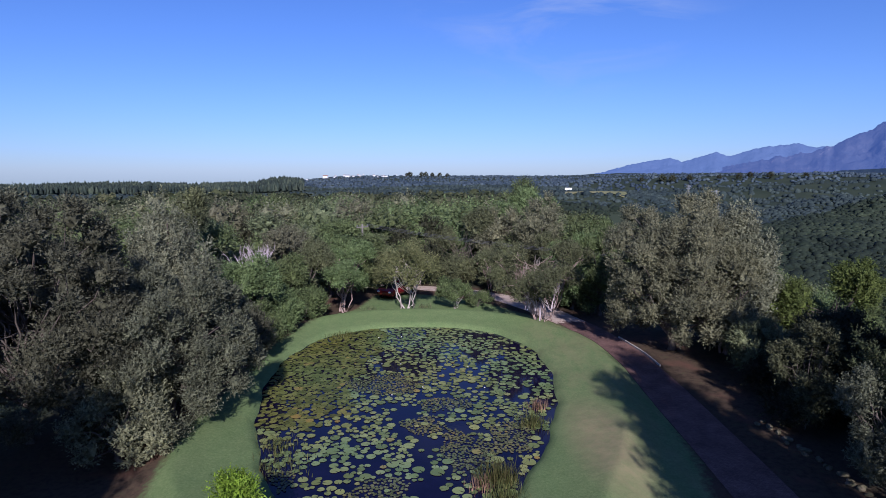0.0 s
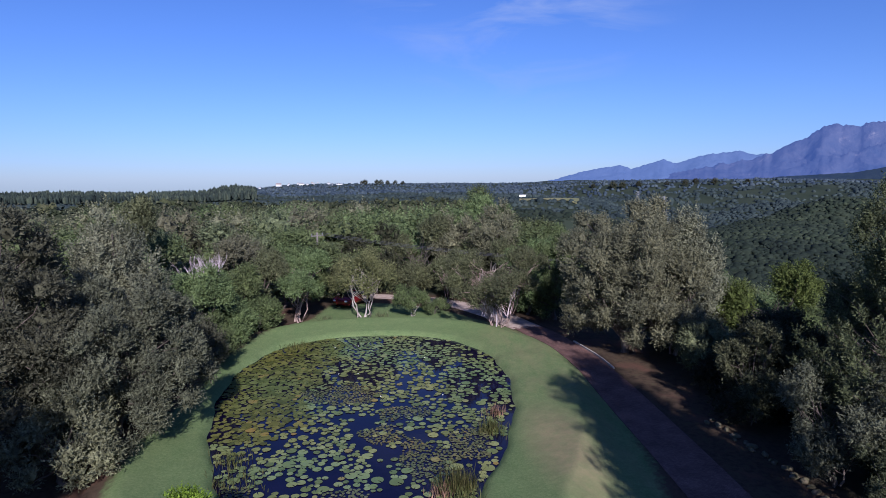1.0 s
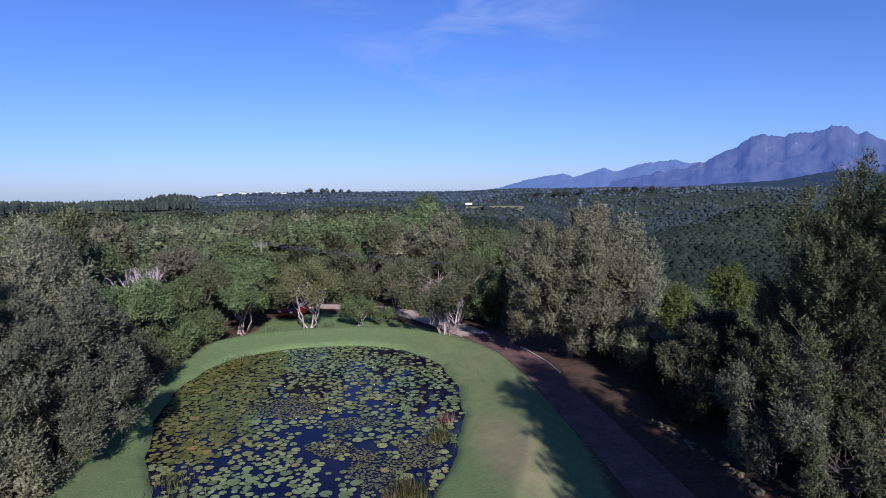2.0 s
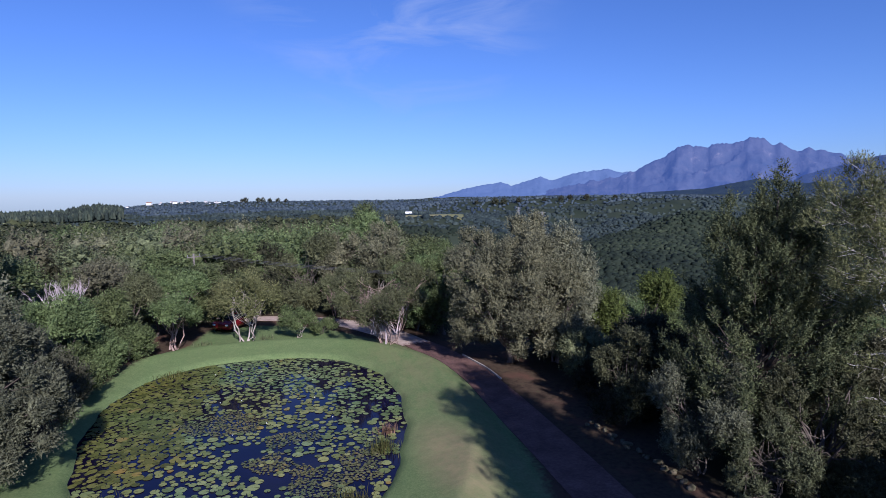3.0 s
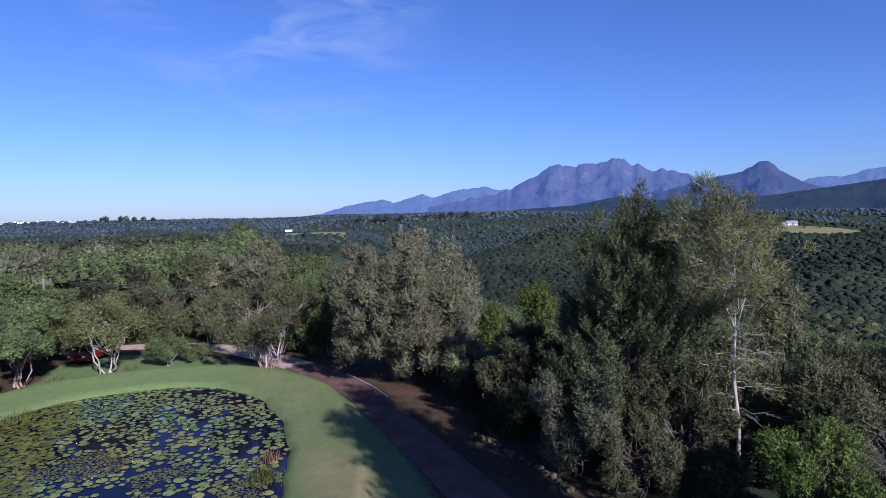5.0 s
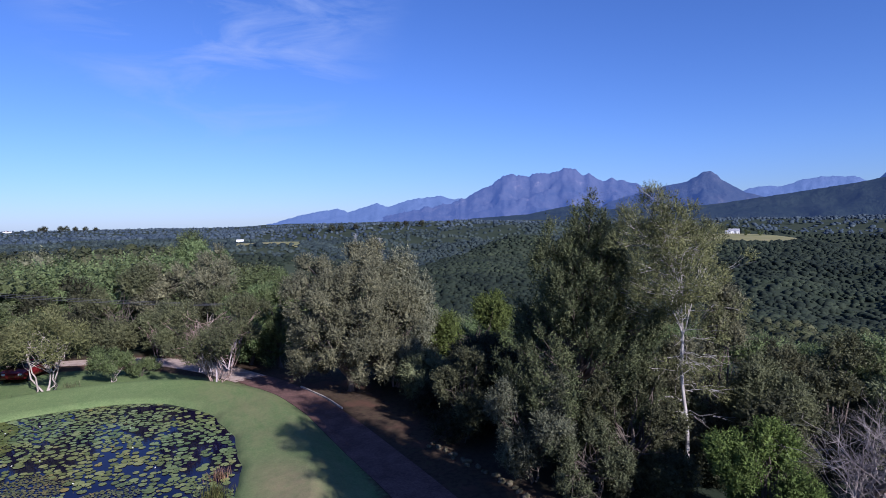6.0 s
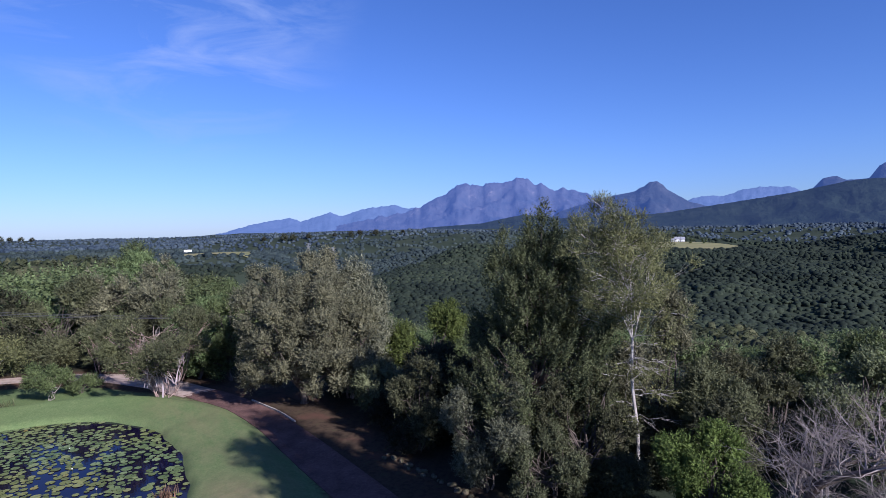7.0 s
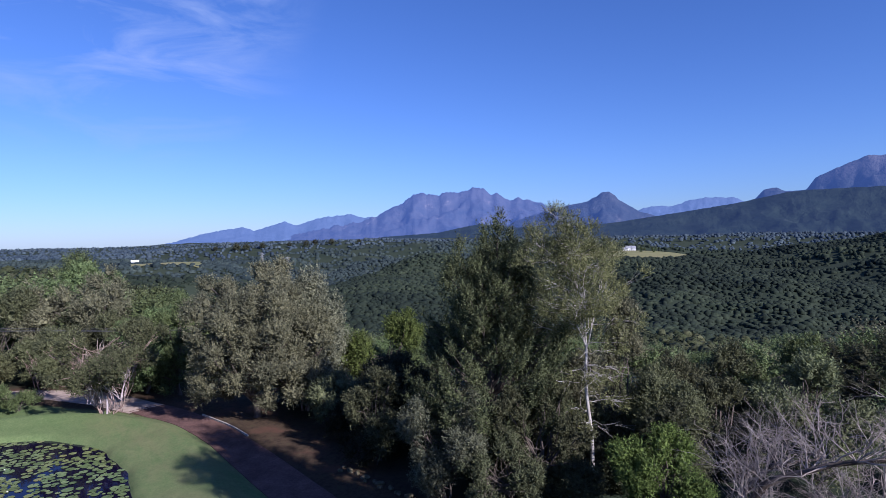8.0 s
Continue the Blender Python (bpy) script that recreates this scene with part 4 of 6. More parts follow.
round_tree("tree", 11.6, 52.0, 6.8, 2.9, 0.95, "leafy green tree behind the shrubby tree", LEAF_GREEN, BARK_GREY, 70, 13000, 0.25, 40, low=-0.9, lobe=(0.2, 0.36))
round_tree("tree", 13.6, 58.5, 8.3, 3.4, 0.95, "tall green tree at the edge of the wood", LEAF_GREEN, BARK_GREY, 71, 13000, 0.28, 40, low=-0.9, lobe=(0.2, 0.36))
round_tree("tree", -8.4, 61.8, 5.5, 2.6, 0.95, "rounded green tree in front of a utility pole", LEAF_GREEN, BARK_GREY, 85, 8000, 0.26, 34, low=-0.9, lobe=(0.2, 0.36))
round_tree("tree", 23.9, 18.7, 4.0, 1.7, 0.97, "low twiggy shrub behind a white trunk", LEAF_OLIVE, BARK_GREY, 95, 9000, 0.17, 36, low=-0.95, lobe=(0.2, 0.36), stems=3, r0=0.05)
round_tree("tree", 22.0, 19.2, 3.8, 1.6, 0.97, "low twiggy shrub behind a white trunk", LEAF_OLIVE, BARK_GREY, 96, 8000, 0.17, 34, low=-0.95, lobe=(0.2, 0.36), stems=3, r0=0.05)
for k, (x, y, h, r) in enumerate([(20.6, 16.6, 2.2, 1.2), (23.8, 16.0, 2.0, 1.0)]):
    round_tree("bush", x, y, h, r, 0.98, "low leafy bush at the foot of a white trunk", LEAF_DUSK, BARK_GREY, 440 + k, 5000, 0.16, 18, category="bush", low=-0.95, group="bushes round the white trunk", r0=0.04)
round_tree("bush", 24.7, 16.9, 3.4, 1.4, 0.97, "low dusky green bush beside a white trunk", LEAF_OLIVE, BARK_GREY, 97, 6000, 0.18, 30, category="bush", low=-0.95, lobe=(0.2, 0.36), r0=0.05)
round_tree("tree", 17.0, 26.8, 5.0, 2.0, 0.97, "dusky green shrub shading the soil beside the drive", LEAF_DUSK, BARK_GREY, 98, 8000, 0.2, 34, low=-0.95, lobe=(0.2, 0.36), stems=3, r0=0.07)
round_tree("tree", 24.3, 20.0, 5.6, 2.1, 0.96, "twiggy olive-green shrub behind a white trunk", LEAF_MIXED, BARK_GREY, 86, 9000, 0.2, 34, low=-0.9, lobe=(0.2, 0.36), stems=3, r0=0.07)
round_tree("tree", 13.3, 50.2, 7.8, 2.3, 0.97, "leafy green tree beside the end of the drive", LEAF_GREEN, BARK_GREY, 84, 10000, 0.24, 40, low=-0.95, lobe=(0.2, 0.36))
round_tree("tree", 5.0, 59.6, 5.2, 2.6, 0.97, "low green tree behind the track", LEAF_MIXED, BARK_PINK, 88, 8000, 0.24, 34, low=-0.95, lobe=(0.2, 0.36), stems=3, r0=0.08)
round_tree("tree", 8.6, 55.5, 6.0, 2.4, 0.9, "green tree shading the track", LEAF_MIXED, BARK_PALE, 72, 8000, 0.25, 30, low=-0.9, stems=3)
round_tree("tree", 8.8, 72.0, 11.0, 3.4, 0.9, "tall fresh green tree rising above the wood", LEAF_GREEN, BARK_GREY, 73, 11000, 0.34, 34, low=-0.9, lobe=(0.2, 0.36))
for k, (x, y, h, r, lf) in enumerate([(30.5, 18.2, 4.6, 2.6, LEAF_DUSK), (33.8, 17.0, 5.0, 2.8, LEAF_DUSK), (29.0, 14.6, 4.4, 2.4, LEAF_DUSK), (33.0, 12.0, 5.6, 2.8, LEAF_MIXED), (28.0, 21.6, 5.0, 2.4, LEAF_BROWN), (36.5, 14.0, 5.6, 3.0, LEAF_GREEN)]):
    round_tree("tree", x, y, h, r, 0.96, "low leafy dark green tree on the falling slope", lf, BARK_GREY, 74 + k, 6000, 0.26, 30, low=-0.9, lobe=(0.2, 0.36), group="low trees on the slope")
round_tree("tree", 2.0, 63.0, 8.0, 3.6, 0.88, "green tree with pale leaning trunks behind the track", LEAF_MIXED, BARK_GREY, 48, 10000, 0.3, 28, r0=0.13, stems=5, spread=0.9)


def plume_tree(x, y, h, rx, label, leaf, bark, seed, plumes, count, size, length=(0.9, 1.9), width=0.34, tops=(), rise=0.9, belly=0.3):
    """An evergreen of upright plumes: each shoot is a row of shrinking leaf clumps that points out and up."""
    rng = np.random.default_rng(seed)
    e = thing("tree", gz(x, y), label, "tree")
    t = np.linspace(0, 1, 10)[:, None]
    P = np.concatenate([0.25 * np.sin(t * 4 + seed), 0.2 * np.sin(t * 5), t * h * 0.93], 1)
    P[0] = (0, 0, -0.6)
    R = np.linspace(0.26, 0.03, 10)
    pieces, lobes = [tube(P, R, 8)], []
    shoots = []
    for k in range(plumes):
        u = rng.uniform(0.03, 0.97) ** 0.85
        a = rng.uniform(0, 6.28)
        r = rx * float(np.interp(u, [0, belly, 0.62, 0.85, 1.0], [0.82, 1.0, 0.78, 0.42, 0.08])) * rng.uniform(0.45, 1.0)
        shoots.append((r * math.cos(a), r * math.sin(a), u * h * 0.88, rng.uniform(*length) * (1.1 - 0.35 * u), a))
    for k in range(plumes // 5):          # leafy shoots close to the trunk fill the middle
        u, a = rng.uniform(0.05, 0.85), rng.uniform(0, 6.28)
        lobes.append((np.array([math.cos(a), math.sin(a), 0]) * rx * 0.45 * (1 - u * 0.7) + np.array([0, 0, u * h]), rx * 0.2))
    for px, py, pz, ln in tops:
        shoots.append((px, py, pz - ln, ln, 0.0))
    for px, py, pz, ln, a in shoots:
        b = np.array([px, py, pz])
        way = np.array([math.cos(a) * 0.55, math.sin(a) * 0.55, rise]) + rng.normal(0, 0.18, 3)
        if (px, py, pz + ln) in [q[:3] for q in tops]:
            way = np.array([0.05, 0.0, 1.0])
        way /= np.linalg.norm(way)
        q = max(1, int(np.clip(pz / h * 10 - 1.2, 1, 8)))
        pieces.append(tube(wavy(P[q], b + way * ln * 0.6, 6, 0.08, rng), np.linspace(min(R[q] * 0.5, 0.06), 0.008, 6), 4))
        for i in range(5):
            f = i / 4
            lobes.append((b + way * ln * f + rng.normal(0, 0.06, 3), width * ln / 1.4 * (1 - (0.68 if a else 0.5) * f) * rng.uniform(0.8, 1.2) * (1.0 if a else 1.35)))
    mesh_part("trunk", np_mesh("trunk", *merge(pieces), bark, True), e)
    mesh_part("crown", foliage(lobes, count, size, rng, leaf, core=0.0, slim=0.42, droop=-0.6), e)
    return e


plume_tree(20.8, 21.7, 12.4, 3.9, "tall dark evergreen tree with ragged upright tops", LEAF_PLUME, BARK_GREY, 34, 310, 145000, 0.14,
           tops=[(0.3, 0.1, 12.7, 1.9), (-0.4, 0.3, 12.3, 1.6), (0.9, -0.3, 12.0, 1.6), (-1.7, 0.8, 11.5, 1.8), (-2.1, 1.0, 10.6, 1.5), (1.5, -0.7, 10.9, 1.6)])
plume_tree(19.9, 40.5, 9.1, 2.4, "grey-olive tree with upright feathery tops", LEAF_SILVER, BARK_GREY, 27, 140, 50000, 0.22, (1.3, 2.6), 0.42, rise=1.7,
           tops=[(0.0, 0.0, 9.2, 2.2), (0.7, -0.5, 8.6, 2.0), (1.4, -1.0, 7.6, 1.9)])
plume_tree(-15.6, 33.5, 9.8, 2.9, "pale grey-olive tree with upright feathery tops", LEAF_SILVER, BARK_GREY, 23, 150, 56000, 0.19, (1.2, 2.4), 0.42, rise=1.6,
           tops=[(-0.4, 0.0, 9.6, 2.2), (0.7, 0.5, 9.0, 2.0)])


def slender_tree():
    """The airy tree: a straight white trunk that forks into three fine stems, with thin bare side twigs low down."""
    rng = np.random.default_rng(37)
    e = thing("tree", gz(22.7, 17.25), "airy yellow-green tree with slender white trunk", "tree")
    fork = np.array([-0.22, 0.2, 6.6])
    stems = []
    t = np.linspace(0, 1, 10)[:, None]
    P = fork * t + np.concatenate([0.06 * np.sin(t * 7), 0.05 * np.sin(t * 9 + 1), np.zeros_like(t)], 1)
    P[0, 2] = -0.5
    pieces, lobes = [tube(P, np.linspace(0.10, 0.06, 10), 8)], []
    for end in ((-0.8, 0.95, 12.6), (0.05, 0.5, 11.6), (-1.25, 1.3, 11.4), (0.7, -0.2, 10.3)):
        Q = wavy(P[-1], np.array(end), 9, 0.10, rng)
        pieces.append(tube(Q, np.linspace(0.038, 0.007, 9), 6))
        stems.append(Q)
    for k in range(120):
        low = k < 26
        if low:
            u = rng.uniform(0.42, 1.0)
            b = np.array([np.interp(u, t[:, 0], P[:, i]) for i in range(3)])
            length = rng.uniform(0.5, 1.7)
        else:
            Q = stems[rng.choice(4, p=[0.36, 0.24, 0.24, 0.16])]
            u = rng.uniform(0.05, 1.0)
            b = np.array([np.interp(u * 8, np.arange(9), Q[:, i]) for i in range(3)])
            length = float(np.interp(b[2], [6.6, 9.0, 10.5, 12.6], [1.9, 2.6, 1.6, 0.4])) * rng.uniform(0.5, 1.1)
        a = rng.uniform(0, 6.28)
        way = np.array([math.cos(a), math.sin(a), rng.uniform(0.0, 1.0) if not low else rng.uniform(-0.25, 0.3)])
        tip = b + way / np.linalg.norm(way) * length
        pieces.append(tube(wavy(b, tip, 6, 0.07, rng), np.linspace(0.013, 0.004, 6), 4))
        for _ in range(3):
            q = b + (tip - b) * rng.uniform(0.4, 0.9)
            w = q + (tip - b) * 0.35 + rng.normal(0, 0.25, 3)
            pieces.append(tube(wavy(q, w, 4, 0.03, rng), np.linspace(0.010, 0.004, 4), 3))
        if not low:
            lobes.append((tip, rng.uniform(0.35, 0.6)))
            lobes.append((b * 0.45 + tip * 0.55, rng.uniform(0.25, 0.45)))
        elif rng.uniform() < 0.75:
            lobes.append((tip, 0.34))
            lobes.append((b * 0.4 + tip * 0.6, 0.24))
    lobes.append((stems[0][-1], 0.3))
    mesh_part("trunk", np_mesh("trunk", *merge(pieces), BARK_WHITE, True), e, "slender white trunk with bare twigs")
    mesh_part("crown", foliage(lobes, 40000, 0.105, rng, LEAF_YELLOW, core=0.0, slim=0.42), e)


slender_tree()


def branches(start, way, length, radius, depth, rng, out, droop=0.0, spread=0.55, kids=3):
    """Bare wood: each branch bends and throws thinner ones."""
    n = 6 if depth > 1 else 4
    P = [np.asarray(start, float)]
    w = np.asarray(way, float) / np.linalg.norm(way)
    for i in range(n - 1):
        w = w + rng.normal(0, 0.13, 3) + np.array([0, 0, 0.04 - droop])
        w /= np.linalg.norm(w)
        P.append(P[-1] + w * length / (n - 1))
    out.append(tube(P, np.linspace(radius, radius * 0.45, n), 6 if depth > 2 else 4 if depth else 3))
    if depth > 0:
        for k in range(kids):
            i = rng.integers(max(1, n // 3), n)
            nw = w + rng.normal(0, spread, 3) + np.array([0, 0, 0.12])
            branches(P[i], nw, length * rng.uniform(0.5, 0.85), radius * 0.48, depth - 1, rng, out, droop, spread, kids)


def dead_tree():
    """Two long leaning limbs and a thicket of fine curling twigs."""
    rng = np.random.default_rng(91)
    at = gz(17.6, 8.2, 0.9)
    e = thing("dead_tree", at, "leafless dead tree with tangled silvery grey branches", "tree")
    limbs = [[(0, 0, -0.6), (0.2, 0.0, 2.0), (0.35, 0.15, 3.7), (0.6, -0.2, 5.2), (1.1, -1.4, 6.0), (1.6, -2.9, 6.5), (2.0, -4.2, 6.8)],
             [(0.2, 0.0, 2.0), (0.7, -0.9, 3.4), (1.2, -2.0, 4.2), (1.7, -3.4, 4.7), (2.2, -4.8, 5.2)],
             [(0.35, 0.15, 3.7), (0.8, 0.3, 4.8), (1.6, -0.2, 5.6), (2.6, -1.4, 6.0)],
             [(0.3, 0.1, 3.0), (1.2, -0.6, 4.0), (2.4, -2.0, 4.6), (3.4, -3.8, 5.0)]]
    for k, L in enumerate(limbs):
        t = np.linspace(0, len(L) - 1, 16)
        P = np.stack([np.interp(t, np.arange(len(L)), [q[i] for q in L]) for i in range(3)], 1)
        P[1:-1] = (P[:-2] + P[1:-1] * 2 + P[2:]) / 4 + rng.normal(0, 0.04, P[1:-1].shape)
        mesh_part("trunk" if k == 0 else "limb", np_mesh("limb", *tube(P, np.linspace(0.2 if k == 0 else 0.1, 0.035, 16), 8), BARK_GREY, True), e, "thick dark bare limb")
        pieces = []
        for _ in range(46 if k == 0 else 34):
            i = rng.integers(5, 16)
            way = rng.normal(0, 0.6, 3) + np.array([0.0, 0.0, 0.55])
            branches(P[i], way, rng.uniform(0.7, 1.35), rng.uniform(0.018, 0.032), 3, rng, pieces, 0.02, 0.65, 3)
        mesh_part("branchwork", np_mesh("branchwork", *merge(pieces), BARK_DEAD, True), e)


dead_tree()


def dead_clump(x, y, z0, height, n, seed, label):
    """Bare purple-grey shoots that stand out of the green canopy."""
    rng = np.random.default_rng(seed)
    pieces = [tube([(0, 0, -z0 - 0.4), (0.05, 0, -z0 * 0.5), (0, 0, 0)], [0.04 + 0.02 * z0] * 3, 7)]
    for k in range(n):
        branches((rng.normal(0, 0.75), rng.normal(0, 0.3), -0.3), (rng.normal(0, 0.3), rng.normal(0, 0.3), 1.0), height * rng.uniform(0.7, 1.1), 0.045, 2, rng, pieces, 0, 0.3, 3)
    e = thing("dead_tree", (x, y, ground_z(x, y) + z0), label, "tree")
    mesh_part("branchwork", np_mesh("branchwork", *merge(pieces), BARK_SHOOT, True), e)


dead_clump(-14.95, 47.7, 4.6, 0.95, 30, 92, "bare purplish grey dead shoots above a green tree")
dead_clump(7.6, 46.2, 1.2, 1.5, 12, 93, "bare grey twigs inside a shrubby tree")

# ---- the wood beyond the pond: a few tree shapes, many trees ----
WOOD, FEW = [], []            # the second set is plainer, for trees farther back
for k, (leaf, rx, h) in enumerate([(LEAF_GREEN, 3.4, 7.2), (LEAF_MIXED, 3.2, 8.0), (LEAF_GREEN, 3.0, 6.5), (LEAF_MIXED, 3.8, 8.6), (LEAF_OLIVE, 3.0, 7.5), (LEAF_DARK, 3.3, 8.2)]):
    label = ["green broadleaf tree in the wood", "mid-green tree in the wood", "bright green rounded tree in the wood",
             "broad mid-green tree in the wood", "grey-olive tree in the wood", "dark green tree in the wood"][k]
    FEW.append((tree("tree", (0, 0, 0), label, ((0, 0, h * 0.55), (rx, rx, h * 0.45)), 22, 1900, 0.36, leaf, BARK_GREY, 180 + k,
                     group="trees of the wood", r0=0.16, low=-0.9, core=0.6, limbs=0.1), rx, h))
    WOOD.append((tree("tree", (0, 0, 0), label, ((0, 0, h * 0.55), (rx, rx, h * 0.45)), 32, 6300, 0.22, leaf, BARK_GREY, 80 + k,
                      group="trees of the wood", r0=0.16, low=-0.9, core=0.5, limbs=0.2), rx, h))


CANOPY_AZ = [20, 26, 29, 33, 45, 56, 62.5, 69, 75.4, 82]
CANOPY_EL = [-4, -5.5, -8.2, -9.2, -9.6, -9.8, -10.5, -8.9, -7.2, -6.5]


def build_wood():
    rng = np.random.default_rng(5)
    used = []
    first = [True] * (len(WOOD) * 2)
    fixed = [(-18.5, 52, 7.4), (-14.8, 53.5, 6.8), (-10.6, 56, 5.8), (-6.5, 60, 5.6), (-17, 60, 7.4), (9.2, 70, 9.6), (-2.5, 64, 7.5), (-19, 45, 7.2), (12, 54, 6.5), (14.6, 56, 7.4), (17.2, 59, 8.0), (-23, 56, 7.5), (9, 58, 7.2), (12.6, 61, 7.8)]
    spots = [(x, y, h) for x, y, h in fixed]
    for d in np.arange(29, 152, 1.1):
        for _ in range(11):
            a = rng.uniform(-42, 84)
            if d < 60 and (a < 30 or (d < 50 and a < 46) or (d < 44 and a < 54)):
                continue
            x, y = d * math.sin(radians(a)), d * math.cos(radians(a))
            if y < 62 and abs(x) < 9:
                continue
            spots.append((x, y, rng.uniform(6.2, 8.6) * (0.6 if d < 40 else 0.9 if a > 30 else 1.0 if d < 62 else 1.06)))
    for x, y, h in spots:
        az, d = math.degrees(math.atan2(x, y)), math.hypot(x, y)
        if len(used) >= len(fixed) and -10.5 < az < -5.0 and d < 66:
            continue
        if az > 24:         # the canopy falls away with the ground towards the valley
            h = min(h, 12 + d * math.tan(radians(np.interp(az, CANOPY_AZ, CANOPY_EL))) - ground_z(x, y))
            if h < 2.5:
                continue
        gap = 0 if len(used) < len(fixed) else 5.3 if d < 90 else 7.0
        if any((x - u) ** 2 + (y - v) ** 2 < gap ** 2 for u, v in used):
            continue
        used.append((x, y))
        k = int(rng.choice(len(WOOD), p=[0.26, 0.22, 0.2, 0.14, 0.1, 0.08] if d < 74 else [0.2, 0.22, 0.12, 0.14, 0.14, 0.18]) if az < 54 else rng.choice(6, p=[0.14, 0.16, 0.06, 0.14, 0.15, 0.35]))
        if d > 74:
            k += len(WOOD)
        ob, rx, hh = (WOOD + FEW)[k]
        m = pose(*gz(x, y), 0, 0, rng.uniform(0, 360)) @ Matrix.Diagonal((*(rng.uniform(0.98, 1.25) * h / hh,) * 2, h / hh, 1))
        if first[k]:
            first[k] = False
            ob.matrix_basis = m
        else:
            copy_thing(ob, m)


build_wood()


# ---- far woods ----
def far_material(name, a, b_, c_, scale):
    m, n, l, b = material(name, 0.9, 0.15)
    geo = n.new("ShaderNodeNewGeometry")
    r = n.new("ShaderNodeValToRGB")
    r.color_ramp.elements.new(0.5)
    for e, (p, c) in zip(r.color_ramp.elements, ((0, a), (0.6, b_), (1.0, c_))):
        e.position, e.color = p, (*c, 1)
    l.new(geo.outputs["Random Per Island"], r.inputs["Fac"])
    c2, f = noise_ramp(m, scale, [(0.32, (0.6, 0.6, 0.6)), (0.66, (1.32, 1.32, 1.26))], detail=5, rough=0.7)
    # broad noise tones, put in for the light and shade of spurs and gullies
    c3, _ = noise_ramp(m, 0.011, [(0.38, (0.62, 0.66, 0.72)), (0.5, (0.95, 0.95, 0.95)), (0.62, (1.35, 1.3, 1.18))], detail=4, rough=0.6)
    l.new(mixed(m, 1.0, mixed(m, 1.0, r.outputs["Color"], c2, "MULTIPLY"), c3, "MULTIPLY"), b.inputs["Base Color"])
    bump(m, f, 0.3, 0.6)
    return m


HALF2 = ICO2[1][ICO2[0][ICO2[1]].mean(1)[:, 2] > -0.2]
HALF1 = ICO1[1][ICO1[0][ICO1[1]].mean(1)[:, 2] > -0.4]


def clump_crowns(name, spots, heights, radii, mat, rng, label, sub, jag=0.15, sprigs=0, rise=0.5, smooth=True):
    """Far trees joined into one sheet of canopy: a rounded, lumpy crown each, with loose leaf sprays on the nearer ones."""
    base, F0 = {1: (ICO1[0], HALF1), 2: (ICO2[0], HALF2)}[sub]
    n = len(spots)
    x, y = spots[:, 0], spots[:, 1]
    z = land(x, y)
    jit = 1 + rng.normal(0, jag, (n, len(base), 1)).clip(-0.35, 0.35)
    a = rng.uniform(0, 6.28, n)
    c, s = np.cos(a)[:, None], np.sin(a)[:, None]
    B = np.stack([base[None, :, 0] * c - base[None, :, 1] * s, base[None, :, 0] * s + base[None, :, 1] * c, np.broadcast_to(base[None, :, 2], (n, len(base)))], -1)
    size = np.stack([radii, radii, heights * 0.55], -1)[:, None, :]
    mid = np.stack([x, y, z + heights * rise], -1)[:, None, :]
    V = (B * jit * size * (0.9 if sprigs else 1.0) + mid).reshape(-1, 3)
    F = (F0[None] + (np.arange(n) * len(base))[:, None, None]).reshape(-1, 3)
    if sprigs:
        d = rng.normal(0, 1, (n, sprigs, 3))
        d[..., 2] = np.abs(d[..., 2]) - 0.2
        d /= np.linalg.norm(d, axis=2)[..., None]
        lump = 1 + 0.16 * np.sin(d[..., :1] * 6 + a[:, None, None]) * np.sin(d[..., 1:2] * 7 + a[:, None, None] * 3)
        P = (mid + d * size * lump * rng.uniform(0.88, 1.06, (n, sprigs, 1))).reshape(-1, 3)
        V2, F2 = leaves(P, d.reshape(-1, 3), np.repeat(radii, sprigs) * (0.27 if sprigs > 40 else 0.4), rng, 1, 0.5, 0.0, 0.8)
        V, F = merge([(V, F), (V2, F2)])
    ob = new(name, np_mesh(name, V, F, mat, smooth))
    return tagged(ob, label, "woodland", kind="stuff")


FAR_NEAR = far_material("woodland_near", (0.027, 0.034, 0.016), (0.049, 0.057, 0.027), (0.082, 0.085, 0.045), 0.9)
FAR_MID = far_material("woodland_mid", (0.016, 0.024, 0.016), (0.021, 0.029, 0.020), (0.030, 0.040, 0.026), 0.7)
# tones grow paler and bluer with distance: air haze put into base colours
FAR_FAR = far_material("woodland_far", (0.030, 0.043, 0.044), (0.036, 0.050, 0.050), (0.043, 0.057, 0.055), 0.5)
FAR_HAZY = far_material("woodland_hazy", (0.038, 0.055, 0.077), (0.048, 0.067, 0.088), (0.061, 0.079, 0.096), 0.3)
FAR_PINE = far_material("woodland_pine", (0.024, 0.032, 0.029), (0.035, 0.048, 0.038), (0.056, 0.067, 0.048), 0.4)


def scatter(rng, az0, az1, d0, d1, n, power=1.0):
    a = np.radians(rng.uniform(az0, az1, n))
    d = d0 * (d1 / d0) ** (rng.uniform(0, 1, n) ** power)
    return np.stack([d * np.sin(a), d * np.cos(a)], 1), np.degrees(a), d


FIELDS = [(46.3, 61.3, 800, 990), (11.3, 17.1, 553, 600)]      # azimuths and distances kept clear


def clear_of_fields(a, d):
    ok = np.ones(len(a), bool)
    for a0, a1, d0, d1 in FIELDS:
        ok &= ~((a > a0) & (a < a1) & (d > d0) & (d < d1))
    return ok


